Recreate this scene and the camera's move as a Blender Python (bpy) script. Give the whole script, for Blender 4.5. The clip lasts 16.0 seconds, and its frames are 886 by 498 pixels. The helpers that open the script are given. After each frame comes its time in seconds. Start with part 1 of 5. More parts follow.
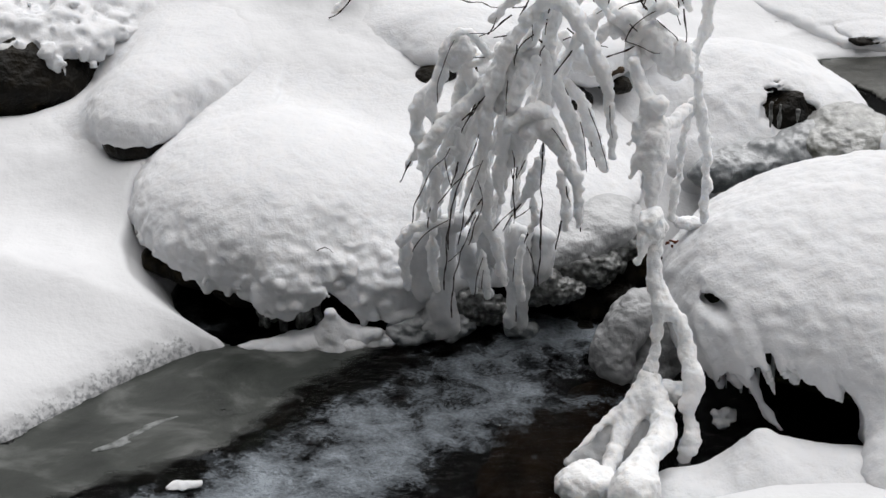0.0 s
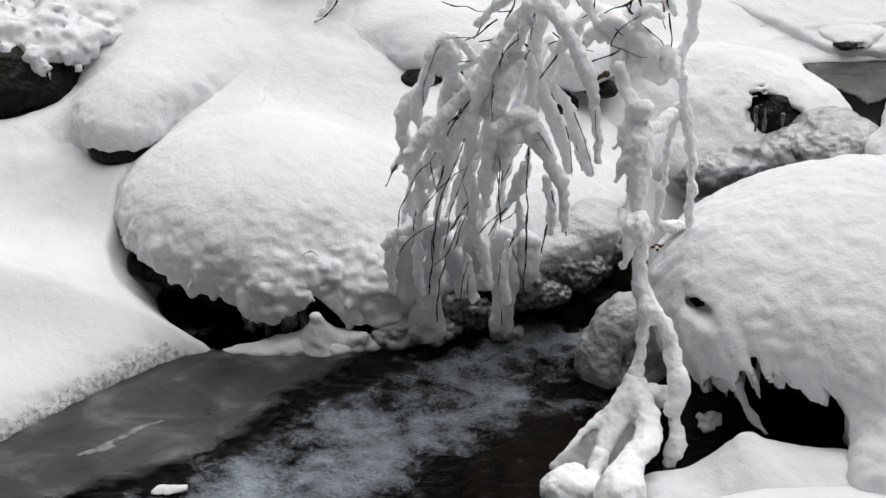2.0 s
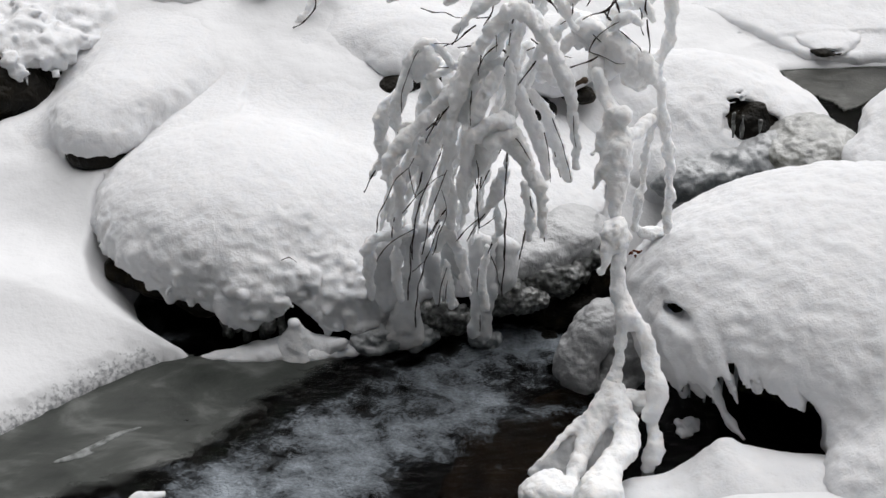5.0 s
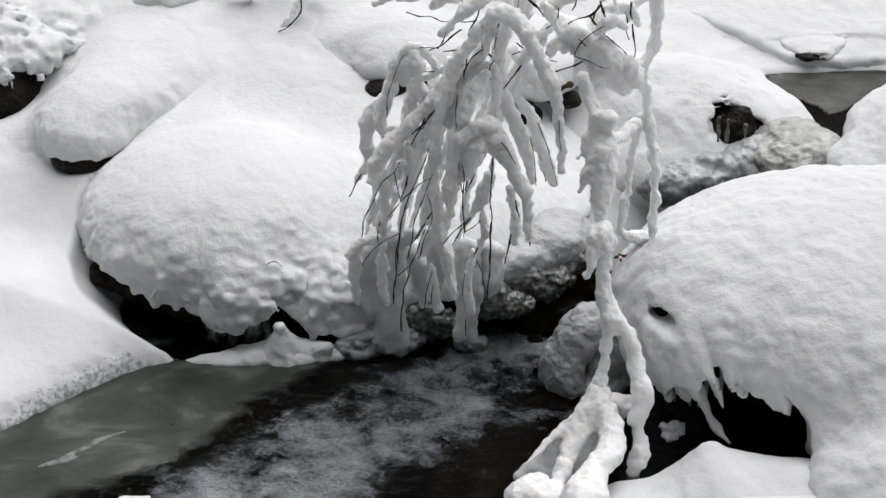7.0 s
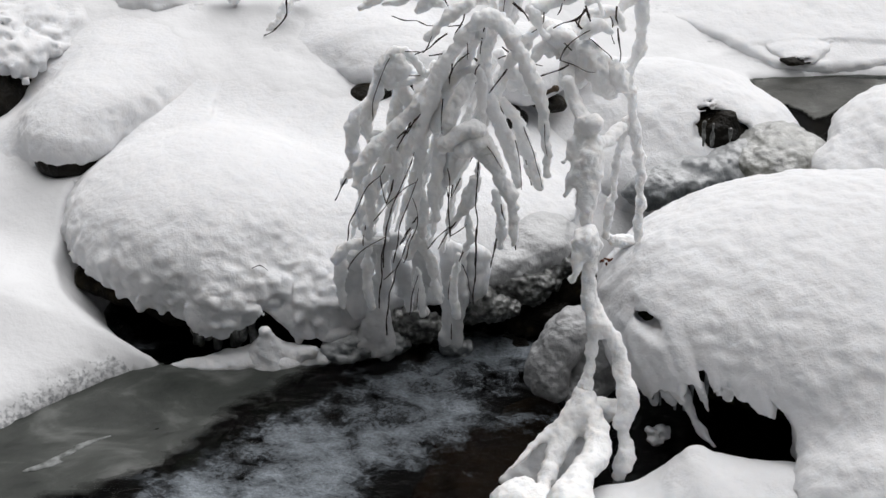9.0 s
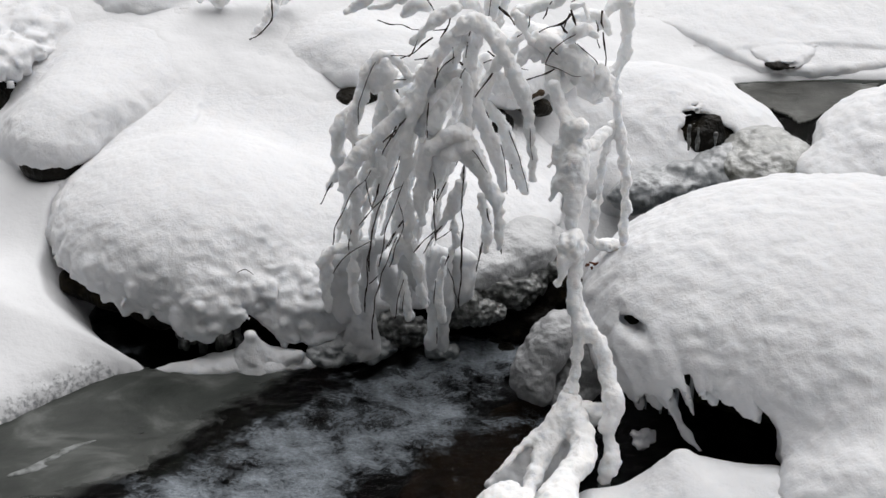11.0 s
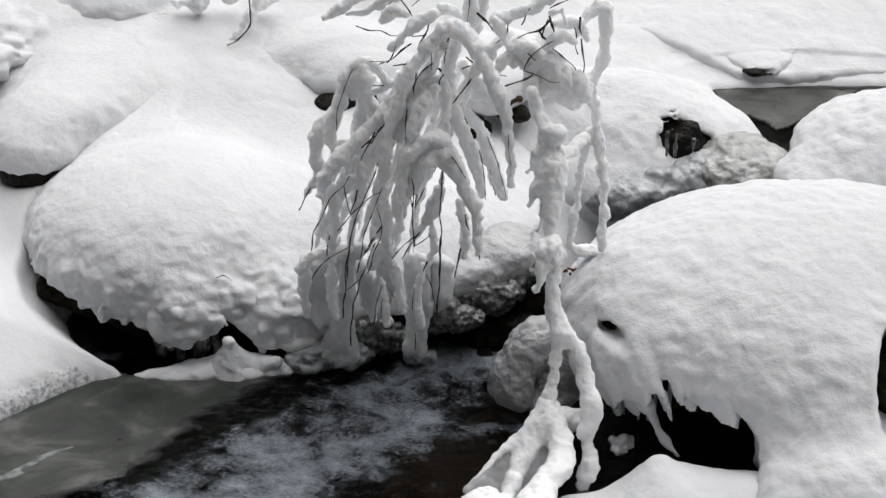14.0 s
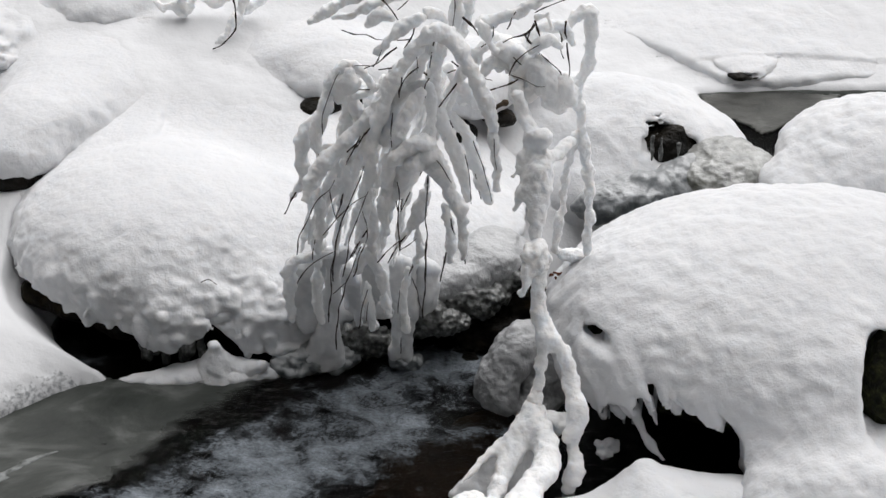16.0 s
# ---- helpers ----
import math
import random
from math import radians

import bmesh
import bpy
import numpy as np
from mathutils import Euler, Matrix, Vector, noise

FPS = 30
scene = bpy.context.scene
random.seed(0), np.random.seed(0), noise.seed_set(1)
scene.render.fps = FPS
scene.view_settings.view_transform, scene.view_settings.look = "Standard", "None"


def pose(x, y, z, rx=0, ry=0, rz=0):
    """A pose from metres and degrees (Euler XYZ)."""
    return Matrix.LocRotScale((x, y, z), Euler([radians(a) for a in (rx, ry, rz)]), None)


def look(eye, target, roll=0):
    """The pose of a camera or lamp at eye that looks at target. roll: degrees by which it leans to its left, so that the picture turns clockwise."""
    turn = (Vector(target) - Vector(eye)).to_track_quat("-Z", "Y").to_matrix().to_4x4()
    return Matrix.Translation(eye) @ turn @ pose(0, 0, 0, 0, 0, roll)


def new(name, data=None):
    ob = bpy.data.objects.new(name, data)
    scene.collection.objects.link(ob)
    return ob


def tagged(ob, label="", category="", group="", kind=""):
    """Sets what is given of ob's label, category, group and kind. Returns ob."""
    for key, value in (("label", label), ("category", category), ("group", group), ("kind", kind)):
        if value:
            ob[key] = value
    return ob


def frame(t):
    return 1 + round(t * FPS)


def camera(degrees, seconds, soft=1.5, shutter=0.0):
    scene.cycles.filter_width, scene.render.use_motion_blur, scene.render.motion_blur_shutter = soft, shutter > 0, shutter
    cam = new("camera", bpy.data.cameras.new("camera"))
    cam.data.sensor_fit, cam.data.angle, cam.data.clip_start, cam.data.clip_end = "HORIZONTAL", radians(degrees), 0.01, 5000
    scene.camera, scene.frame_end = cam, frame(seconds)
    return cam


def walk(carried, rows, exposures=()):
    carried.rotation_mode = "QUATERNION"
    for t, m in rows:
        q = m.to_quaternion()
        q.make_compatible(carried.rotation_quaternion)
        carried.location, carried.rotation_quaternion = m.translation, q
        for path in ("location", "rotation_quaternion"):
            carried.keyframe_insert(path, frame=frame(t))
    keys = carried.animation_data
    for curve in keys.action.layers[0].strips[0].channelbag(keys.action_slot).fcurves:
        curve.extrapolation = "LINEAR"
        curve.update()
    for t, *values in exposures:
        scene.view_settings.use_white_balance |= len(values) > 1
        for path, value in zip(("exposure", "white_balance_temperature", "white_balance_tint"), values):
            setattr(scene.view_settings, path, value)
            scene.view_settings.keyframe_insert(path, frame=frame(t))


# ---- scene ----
# ---------------------------------------------------------------- camera: it hangs over the added, unseen near pool and turns slowly to the right
EYE, TILT = 2.1, -30.0
cam = camera(30.0, 16.0)
ROWS = []
for i in range(17):
    k = (8 - i) / 8
    ROWS.append((float(i), pose(0, 0, EYE, 90 + TILT) @ pose(0, 0, 0, -0.5526 * k, 1.9932 * k, -0.0142 * k * k)))
walk(cam, ROWS, exposures=[(0.0, 0.48), (16.0, 0.48)])

# ---------------------------------------------------------------- overcast light
SUN_EL, SUN_AZ = radians(68), radians(30)
world = bpy.data.worlds.new("sky")
scene.world = world
world.use_nodes = True
wn, wl = world.node_tree.nodes, world.node_tree.links
sky = wn.new("ShaderNodeTexSky")
sky.sky_type, sky.sun_disc = "NISHITA", False
sky.sun_elevation, sky.sun_rotation = SUN_EL, SUN_AZ
sky.air_density, sky.dust_density = 1.0, 6.0
grey = wn.new("ShaderNodeHueSaturation")
grey.inputs["Saturation"].default_value = 0.12
wl.new(sky.outputs[0], grey.inputs["Color"])
wl.new(grey.outputs[0], wn["Background"].inputs["Color"])
wn["Background"].inputs["Strength"].default_value = 0.007
sun = new("overcast_sun", bpy.data.lights.new("overcast_sun", "SUN"))
sun.data.energy, sun.data.angle, sun.data.color = 2.75, radians(80), (1.0, 0.985, 0.985)
way = Vector((math.sin(SUN_AZ) * math.cos(SUN_EL), math.cos(SUN_AZ) * math.cos(SUN_EL), math.sin(SUN_EL)))
sun.matrix_world = look(way * 20, (0, 0, 0))


# ---------------------------------------------------------------- materials
def nodes_of(name):
    mat = bpy.data.materials.new(name)
    mat.use_nodes = True
    t = mat.node_tree
    return mat, t.nodes, t.links, t.nodes["Principled BSDF"]


def noise_node(n, l, scale, detail=4.0, rough=0.55, stretch=None, distort=0.0):
    co = n.new("ShaderNodeTexCoord")
    tex = n.new("ShaderNodeTexNoise")
    tex.inputs["Scale"].default_value, tex.inputs["Detail"].default_value = scale, detail
    tex.inputs["Roughness"].default_value, tex.inputs["Distortion"].default_value = rough, distort
    if stretch:
        mp = n.new("ShaderNodeMapping")
        mp.inputs["Scale"].default_value, mp.inputs["Rotation"].default_value = stretch[0], (0, 0, radians(stretch[1]))
        l.new(co.outputs["Object"], mp.inputs["Vector"])
        l.new(mp.outputs[0], tex.inputs["Vector"])
    else:
        l.new(co.outputs["Object"], tex.inputs["Vector"])
    return tex.outputs["Fac"]


def ramp_node(n, l, fac, stops):
    r = n.new("ShaderNodeValToRGB")
    while len(r.color_ramp.elements) < len(stops):
        r.color_ramp.elements.new(0.5)
    for e, (at, c) in zip(r.color_ramp.elements, stops):
        e.position, e.color = at, (c, c, c, 1) if isinstance(c, (int, float)) else (*c, 1)
    l.new(fac, r.inputs["Fac"])
    return r.outputs["Color"]


def bump_node(n, l, layers):
    """layers: (height socket, distance in metres)."""
    last = None
    for height, dist in layers:
        b = n.new("ShaderNodeBump")
        b.inputs["Distance"].default_value, b.inputs["Strength"].default_value = dist, 1.0
        l.new(height, b.inputs["Height"])
        if last:
            l.new(last, b.inputs["Normal"])
        last = b.outputs["Normal"]
    return last


def simple(name, stops, scale, rough, bumps, spec=0.4, detail=5.0, coat=0.0, transmission=0.0):
    mat, n, l, p = nodes_of(name)
    l.new(ramp_node(n, l, noise_node(n, l, scale, detail), stops), p.inputs["Base Color"])
    p.inputs["Roughness"].default_value, p.inputs["Specular IOR Level"].default_value = rough, spec
    p.inputs["Coat Weight"].default_value, p.inputs["Coat Roughness"].default_value = coat, 0.08
    p.inputs["Transmission Weight"].default_value, p.inputs["IOR"].default_value = transmission, 1.31
    l.new(bump_node(n, l, [(noise_node(n, l, s, 3.0), d) for s, d in bumps]), p.inputs["Normal"])
    return mat


SNOW = simple("snow", [(0.3, (0.68, 0.688, 0.705)), (0.7, (0.73, 0.736, 0.75))], 9, 0.75, [(34, 0.0030), (90, 0.0018), (240, 0.0006)], 0.2)
SNOW.node_tree.nodes["Principled BSDF"].inputs["Subsurface Weight"].default_value = 0.35
SNOW.node_tree.nodes["Principled BSDF"].inputs["Subsurface Radius"].default_value = (0.9, 1.0, 1.1)
SNOW.node_tree.nodes["Principled BSDF"].inputs["Subsurface Scale"].default_value = 0.012
# whiter copy of the snow: brightness the branches lack is put into its colour
LIT_BRANCH_SNOW = simple("lit_branch_snow", [(0.3, (0.87, 0.874, 0.882)), (0.7, (0.92, 0.922, 0.926))], 14, 0.7, [(60, 0.0032), (150, 0.0018)], 0.25)
for name, value in (("Subsurface Weight", 1.0), ("Subsurface Radius", (0.95, 1.0, 1.05)), ("Subsurface Scale", 0.013)):
    LIT_BRANCH_SNOW.node_tree.nodes["Principled BSDF"].inputs[name].default_value = value
ROCK = simple("wet_rock", [(0.35, (0.004, 0.004, 0.0035)), (0.58, (0.011, 0.009, 0.006)), (0.78, (0.040, 0.030, 0.014))], 14, 0.45, [(18, 0.02), (70, 0.006)], 0.25)
MOSS = simple("mossy_rock", [(0.4, (0.006, 0.006, 0.004)), (0.58, (0.02, 0.022, 0.008)), (0.75, (0.07, 0.08, 0.03))], 60, 0.7, [(20, 0.02), (160, 0.006)], 0.3)
BED = simple("stream_bed", [(0.35, (0.02, 0.012, 0.006)), (0.6, (0.06, 0.033, 0.016)), (0.8, (0.10, 0.060, 0.030))], 12, 0.6, [(20, 0.015)], 0.3)
BARK = simple("bark", [(0.3, (0.012, 0.009, 0.008)), (0.7, (0.05, 0.036, 0.03))], 90, 0.7, [(200, 0.001)], 0.3)
WOOD = simple("broken_wood", [(0.3, (0.02, 0.014, 0.010)), (0.7, (0.075, 0.052, 0.034))], 60, 0.7, [(150, 0.002)], 0.3)
LEAF = simple("dead_leaf", [(0.3, (0.07, 0.02, 0.012)), (0.7, (0.18, 0.06, 0.03))], 80, 0.7, [(200, 0.001)], 0.3)


def icy(name, stops, scale, top=0.75, coat=0.5, transmission=0.2):
    """Knobbly ice, white with rime where it faces up."""
    mat, n, l, p = nodes_of(name)
    body = ramp_node(n, l, noise_node(n, l, scale, 5), stops)
    geo, part_z, add, rng = n.new("ShaderNodeNewGeometry"), n.new("ShaderNodeSeparateXYZ"), n.new("ShaderNodeMath"), n.new("ShaderNodeMapRange")
    l.new(geo.outputs["Normal"], part_z.inputs[0])
    l.new(part_z.outputs["Z"], add.inputs[0])
    l.new(noise_node(n, l, 45, 4, 0.6), add.inputs[1])
    rng.inputs["From Min"].default_value, rng.inputs["From Max"].default_value, rng.inputs["To Max"].default_value = 0.65, 1.25, top
    l.new(add.outputs[0], rng.inputs["Value"])
    mix = n.new("ShaderNodeMix")
    mix.data_type = "RGBA"
    l.new(rng.outputs[0], mix.inputs[0])
    l.new(body, mix.inputs[6])
    mix.inputs[7].default_value = (0.68, 0.69, 0.705, 1)
    l.new(mix.outputs[2], p.inputs["Base Color"])
    p.inputs["Roughness"].default_value, p.inputs["IOR"].default_value, p.inputs["Transmission Weight"].default_value = 0.3, 1.31, transmission
    p.inputs["Coat Weight"].default_value, p.inputs["Coat Roughness"].default_value = coat, 0.12
    l.new(bump_node(n, l, [(noise_node(n, l, 55, 3), 0.004), (noise_node(n, l, 150, 3), 0.002)]), p.inputs["Normal"])
    return mat


RIME = simple("thin_rime", [(0.35, (0.07, 0.075, 0.07)), (0.65, (0.24, 0.25, 0.25))], 60, 0.6, [(90, 0.001)], 0.3)
ICE = icy("ice", [(0.3, (0.09, 0.105, 0.112)), (0.5, (0.22, 0.24, 0.25)), (0.72, (0.44, 0.46, 0.475))], 25, 0.5, 0.8, 0.2)
# wet snow a little greyer than the rest, for the shade under the branch
WET_SHADE_SNOW = simple("wet_shade_snow", [(0.3, (0.60, 0.605, 0.615)), (0.7, (0.74, 0.745, 0.755))], 16, 0.5, [(30, 0.003), (110, 0.0012)], 0.35)
for name, value in (("Subsurface Weight", 1.0), ("Subsurface Radius", (0.95, 1.0, 1.05)), ("Subsurface Scale", 0.025)):
    WET_SHADE_SNOW.node_tree.nodes["Principled BSDF"].inputs[name].default_value = value
# grey of the ice lump, and of the shade painted on the slope
ICE_AND_SHADE_GREY = icy("ice_and_shade_grey", [(0.3, (0.26, 0.265, 0.27)), (0.7, (0.42, 0.425, 0.43))], 14, 0.40, 0.3, 0.05)
FROST = icy("frosted_ice", [(0.3, (0.20, 0.21, 0.215)), (0.7, (0.50, 0.51, 0.52))], 34, 0.8, 0.5, 0.15)
TAN_ICE = icy("stained_ice", [(0.34, (0.035, 0.036, 0.026)), (0.48, (0.24, 0.242, 0.205)), (0.66, (0.56, 0.565, 0.535))], 22, 0.45, 0.8, 0.15)
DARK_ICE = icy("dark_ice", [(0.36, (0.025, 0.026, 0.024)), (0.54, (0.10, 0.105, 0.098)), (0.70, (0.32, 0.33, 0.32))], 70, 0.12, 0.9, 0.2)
POND_ICE = simple("pond_ice", [(0.35, (0.022, 0.023, 0.020)), (0.55, (0.065, 0.066, 0.060)), (0.78, (0.25, 0.255, 0.25))], 7, 0.35, [(20, 0.003), (90, 0.001)], 0.35)


def ground_material():
    """Snow, pitted and soaked grey along the water's edge, over a brown stream bed."""
    mat, n, l, p = nodes_of("bank_snow")
    snow = ramp_node(n, l, noise_node(n, l, 6), [(0.3, (0.69, 0.697, 0.712)), (0.7, (0.73, 0.736, 0.748))])
    bed = ramp_node(n, l, noise_node(n, l, 12), [(0.35, (0.006, 0.006, 0.007)), (0.7, (0.022, 0.021, 0.020))])
    last = snow
    for name, tex, gain, colour in (("edge", noise_node(n, l, 85, 3, 0.6), 5.0, (0.30, 0.31, 0.32)), ("bed", None, 1.0, bed)):
        at = n.new("ShaderNodeAttribute")
        at.attribute_name = name
        fac = at.outputs["Fac"]
        if tex:
            m, m2 = n.new("ShaderNodeMath"), n.new("ShaderNodeMath")
            m.operation, m2.operation, m2.use_clamp = "ADD", "MULTIPLY_ADD", True
            l.new(fac, m.inputs[0]); l.new(tex, m.inputs[1])
            l.new(m.outputs[0], m2.inputs[0])
            m2.inputs[1].default_value, m2.inputs[2].default_value = gain, -gain
            fac = m2.outputs[0]
        mix = n.new("ShaderNodeMix")
        mix.data_type = "RGBA"
        l.new(fac, mix.inputs[0])
        l.new(last, mix.inputs[6])
        if isinstance(colour, tuple):
            mix.inputs[7].default_value = (*colour, 1)
        else:
            l.new(colour, mix.inputs[7])
        last = mix.outputs[2]
    l.new(last, p.inputs["Base Color"])
    p.inputs["Roughness"].default_value, p.inputs["Specular IOR Level"].default_value = 0.75, 0.2
    l.new(bump_node(n, l, [(noise_node(n, l, 14, 3), 0.003), (noise_node(n, l, 62, 2), 0.0014), (noise_node(n, l, 200, 1), 0.0004)]), p.inputs["Normal"])
    return mat


GROUND = ground_material()


def water_material(name, foam_amount, body):
    """Dark clear water with small waves and painted glints, and froth that drifts along the flow."""
    mat, n, l, p = nodes_of(name)
    out = n["Material Output"]
    waves = bump_node(n, l, [(noise_node(n, l, 14, 3, 0.5, ((1, 2.2, 1), 35)), 0.016), (noise_node(n, l, 60, 4), 0.014), (noise_node(n, l, 170, 3), 0.005)])
    clear, gloss, mix = n.new("ShaderNodeBsdfTransparent"), n.new("ShaderNodeBsdfGlossy"), n.new("ShaderNodeMixShader")
    clear.inputs["Color"].default_value = (*body, 1)
    gloss.inputs["Roughness"].default_value = 0.06
    fres = n.new("ShaderNodeFresnel")
    fres.inputs["IOR"].default_value = 1.33
    l.new(waves, gloss.inputs["Normal"])
    l.new(waves, fres.inputs["Normal"])
    dull = n.new("ShaderNodeMath")
    dull.operation, dull.inputs[1].default_value = "MULTIPLY", 0.35
    l.new(fres.outputs[0], dull.inputs[0])
    l.new(dull.outputs[0], mix.inputs[0])
    l.new(clear.outputs[0], mix.inputs[1])
    l.new(gloss.outputs[0], mix.inputs[2])
    if foam_amount:
        p.inputs["Base Color"].default_value = (0.30, 0.34, 0.38, 1)
        p.inputs["Roughness"].default_value = 0.5
        l.new(waves, p.inputs["Normal"])
        where = n.new("ShaderNodeAttribute")
        where.attribute_name = "froth"
        big = noise_node(n, l, 4.5, 3, 0.5, ((1, 1.3, 1), 35), 0.6)
        fine = noise_node(n, l, 18, 5, 0.60, ((1, 1.2, 1), 35), 0.3)
        # fine specks: bubbles, and wave glints painted in the froth colour
        speck = noise_node(n, l, 115, 4, 0.65, ((1, 1.5, 1), 20))
        last = where.outputs["Fac"]
        for tex, k in ((big, 2.8), (fine, 1.5), (speck, 1.0)):
            m = n.new("ShaderNodeMath")
            m.operation, m.inputs[1].default_value = "MULTIPLY_ADD", k
            l.new(tex, m.inputs[0])
            l.new(last, m.inputs[2])
            last = m.outputs[0]
        rng = n.new("ShaderNodeMapRange")
        rng.inputs["From Min"].default_value, rng.inputs["From Max"].default_value = 3.15, 4.15
        rng.inputs["To Max"].default_value = foam_amount
        l.new(last, rng.inputs["Value"])
        both = n.new("ShaderNodeMixShader")
        l.new(rng.outputs[0], both.inputs[0])
        l.new(mix.outputs[0], both.inputs[1])
        l.new(p.outputs[0], both.inputs[2])
        l.new(both.outputs[0], out.inputs["Surface"])
    else:
        l.new(mix.outputs[0], out.inputs["Surface"])
    return mat


WATER = water_material("stream_water", 0.95, (0.30, 0.305, 0.30))
POND = water_material("pond_water", 0.0, (0.4, 0.42, 0.40))


def sheet_ice_material():
    """Thin grey ice that melts out towards the open water."""
    mat, n, l, p = nodes_of("grey_sheet_ice")
    l.new(ramp_node(n, l, noise_node(n, l, 5, 5, 0.55, ((1, 1.5, 1), 30), 0.5), [(0.3, (0.018, 0.021, 0.019)), (0.5, (0.042, 0.046, 0.042)), (0.70, (0.15, 0.155, 0.15))]), p.inputs["Base Color"])
    p.inputs["Roughness"].default_value, p.inputs["Specular IOR Level"].default_value = 0.35, 0.15
    l.new(bump_node(n, l, [(noise_node(n, l, 8, 3), 0.004), (noise_node(n, l, 60, 3), 0.0012)]), p.inputs["Normal"])
    at, m, m2 = n.new("ShaderNodeAttribute"), n.new("ShaderNodeMath"), n.new("ShaderNodeMapRange")
    at.attribute_name = "cover"
    l.new(at.outputs["Fac"], m.inputs[0])
    l.new(noise_node(n, l, 16, 4, 0.6, ((1, 2.2, 1), 30)), m.inputs[1])
    m2.inputs["From Min"].default_value, m2.inputs["From Max"].default_value = 0.60, 1.05
    l.new(m.outputs[0], m2.inputs["Value"])
    l.new(m2.outputs[0], p.inputs["Alpha"])
    return mat


SHEET_ICE = sheet_ice_material()


# ---------------------------------------------------------------- shaping tools
def hash3(i, j, k, seed):
    n = (i * 374761393 + j * 668265263 + k * 1274126177 + seed * 974634721) & 0xFFFFFFFF
    n = ((n ^ (n >> 13)) * 1103515245) & 0xFFFFFFFF
    n = ((n ^ (n >> 16)) * 2654435769) & 0xFFFFFFFF
    return ((n >> 8) & 0xFFFF) / 32767.5 - 1.0


def lumps(p, size, octaves=1, seed=0):
    """Smooth random lumps about -1 to 1, of that size in metres, at the points p (n, 3)."""
    total, amp, norm = 0.0, 1.0, 0.0
    for o in range(octaves):
        q = p / size * 2 ** o + 37.0 * o
        f = np.floor(q)
        i = f.astype(np.int64)
        w = q - f
        w = w * w * w * (w * (w * 6 - 15) + 10)
        v = 0.0
        for a in (0, 1):
            for b in (0, 1):
                for c in (0, 1):
                    k = (w[:, 0] if a else 1 - w[:, 0]) * (w[:, 1] if b else 1 - w[:, 1]) * (w[:, 2] if c else 1 - w[:, 2])
                    v = v + k * hash3(i[:, 0] + a, i[:, 1] + b, i[:, 2] + c, seed + o)
        total, norm, amp = total + amp * v, norm + amp, amp * 0.5
    return total / norm * 1.6


def smoothstep(a, b, x):
    t = np.clip((x - a) / (b - a), 0, 1)
    return t * t * (3 - 2 * t)


def smin(a, b, k):
    h = np.clip(0.5 + 0.5 * (b - a) / k, 0, 1)
    return b + (a - b) * h - k * h * (1 - h)


def smax(a, b, k):
    return -smin(-a, -b, k)


def ball(p, c, r, turn=0.0):
    """Distance to an ellipsoid at c with half-axes r, turned about the upright axis."""
    q = p - np.array(c)
    if turn:
        co, si = math.cos(radians(turn)), math.sin(radians(turn))
        q = np.stack([q[:, 0] * co + q[:, 1] * si, -q[:, 0] * si + q[:, 1] * co, q[:, 2]], 1)
    r = np.array(r if isinstance(r, tuple) else (r, r, r))
    k0, k1 = np.linalg.norm(q / r, axis=1), np.linalg.norm(q / (r * r), axis=1)
    return k0 * (k0 - 1) / np.maximum(k1, 1e-6)


def balls(p, items, k=0.02):
    d = None
    for c, r in items:
        b = ball(p, c, r)
        d = b if d is None else smin(d, b, k)
    return d


def rod(p, a, b, ra, rb):
    a, b = np.array(a), np.array(b)
    ab = b - a
    t = np.clip((p - a) @ ab / max(ab @ ab, 1e-9), 0, 1)
    return np.linalg.norm(p - a - t[:, None] * ab, axis=1) - (ra + (rb - ra) * t)


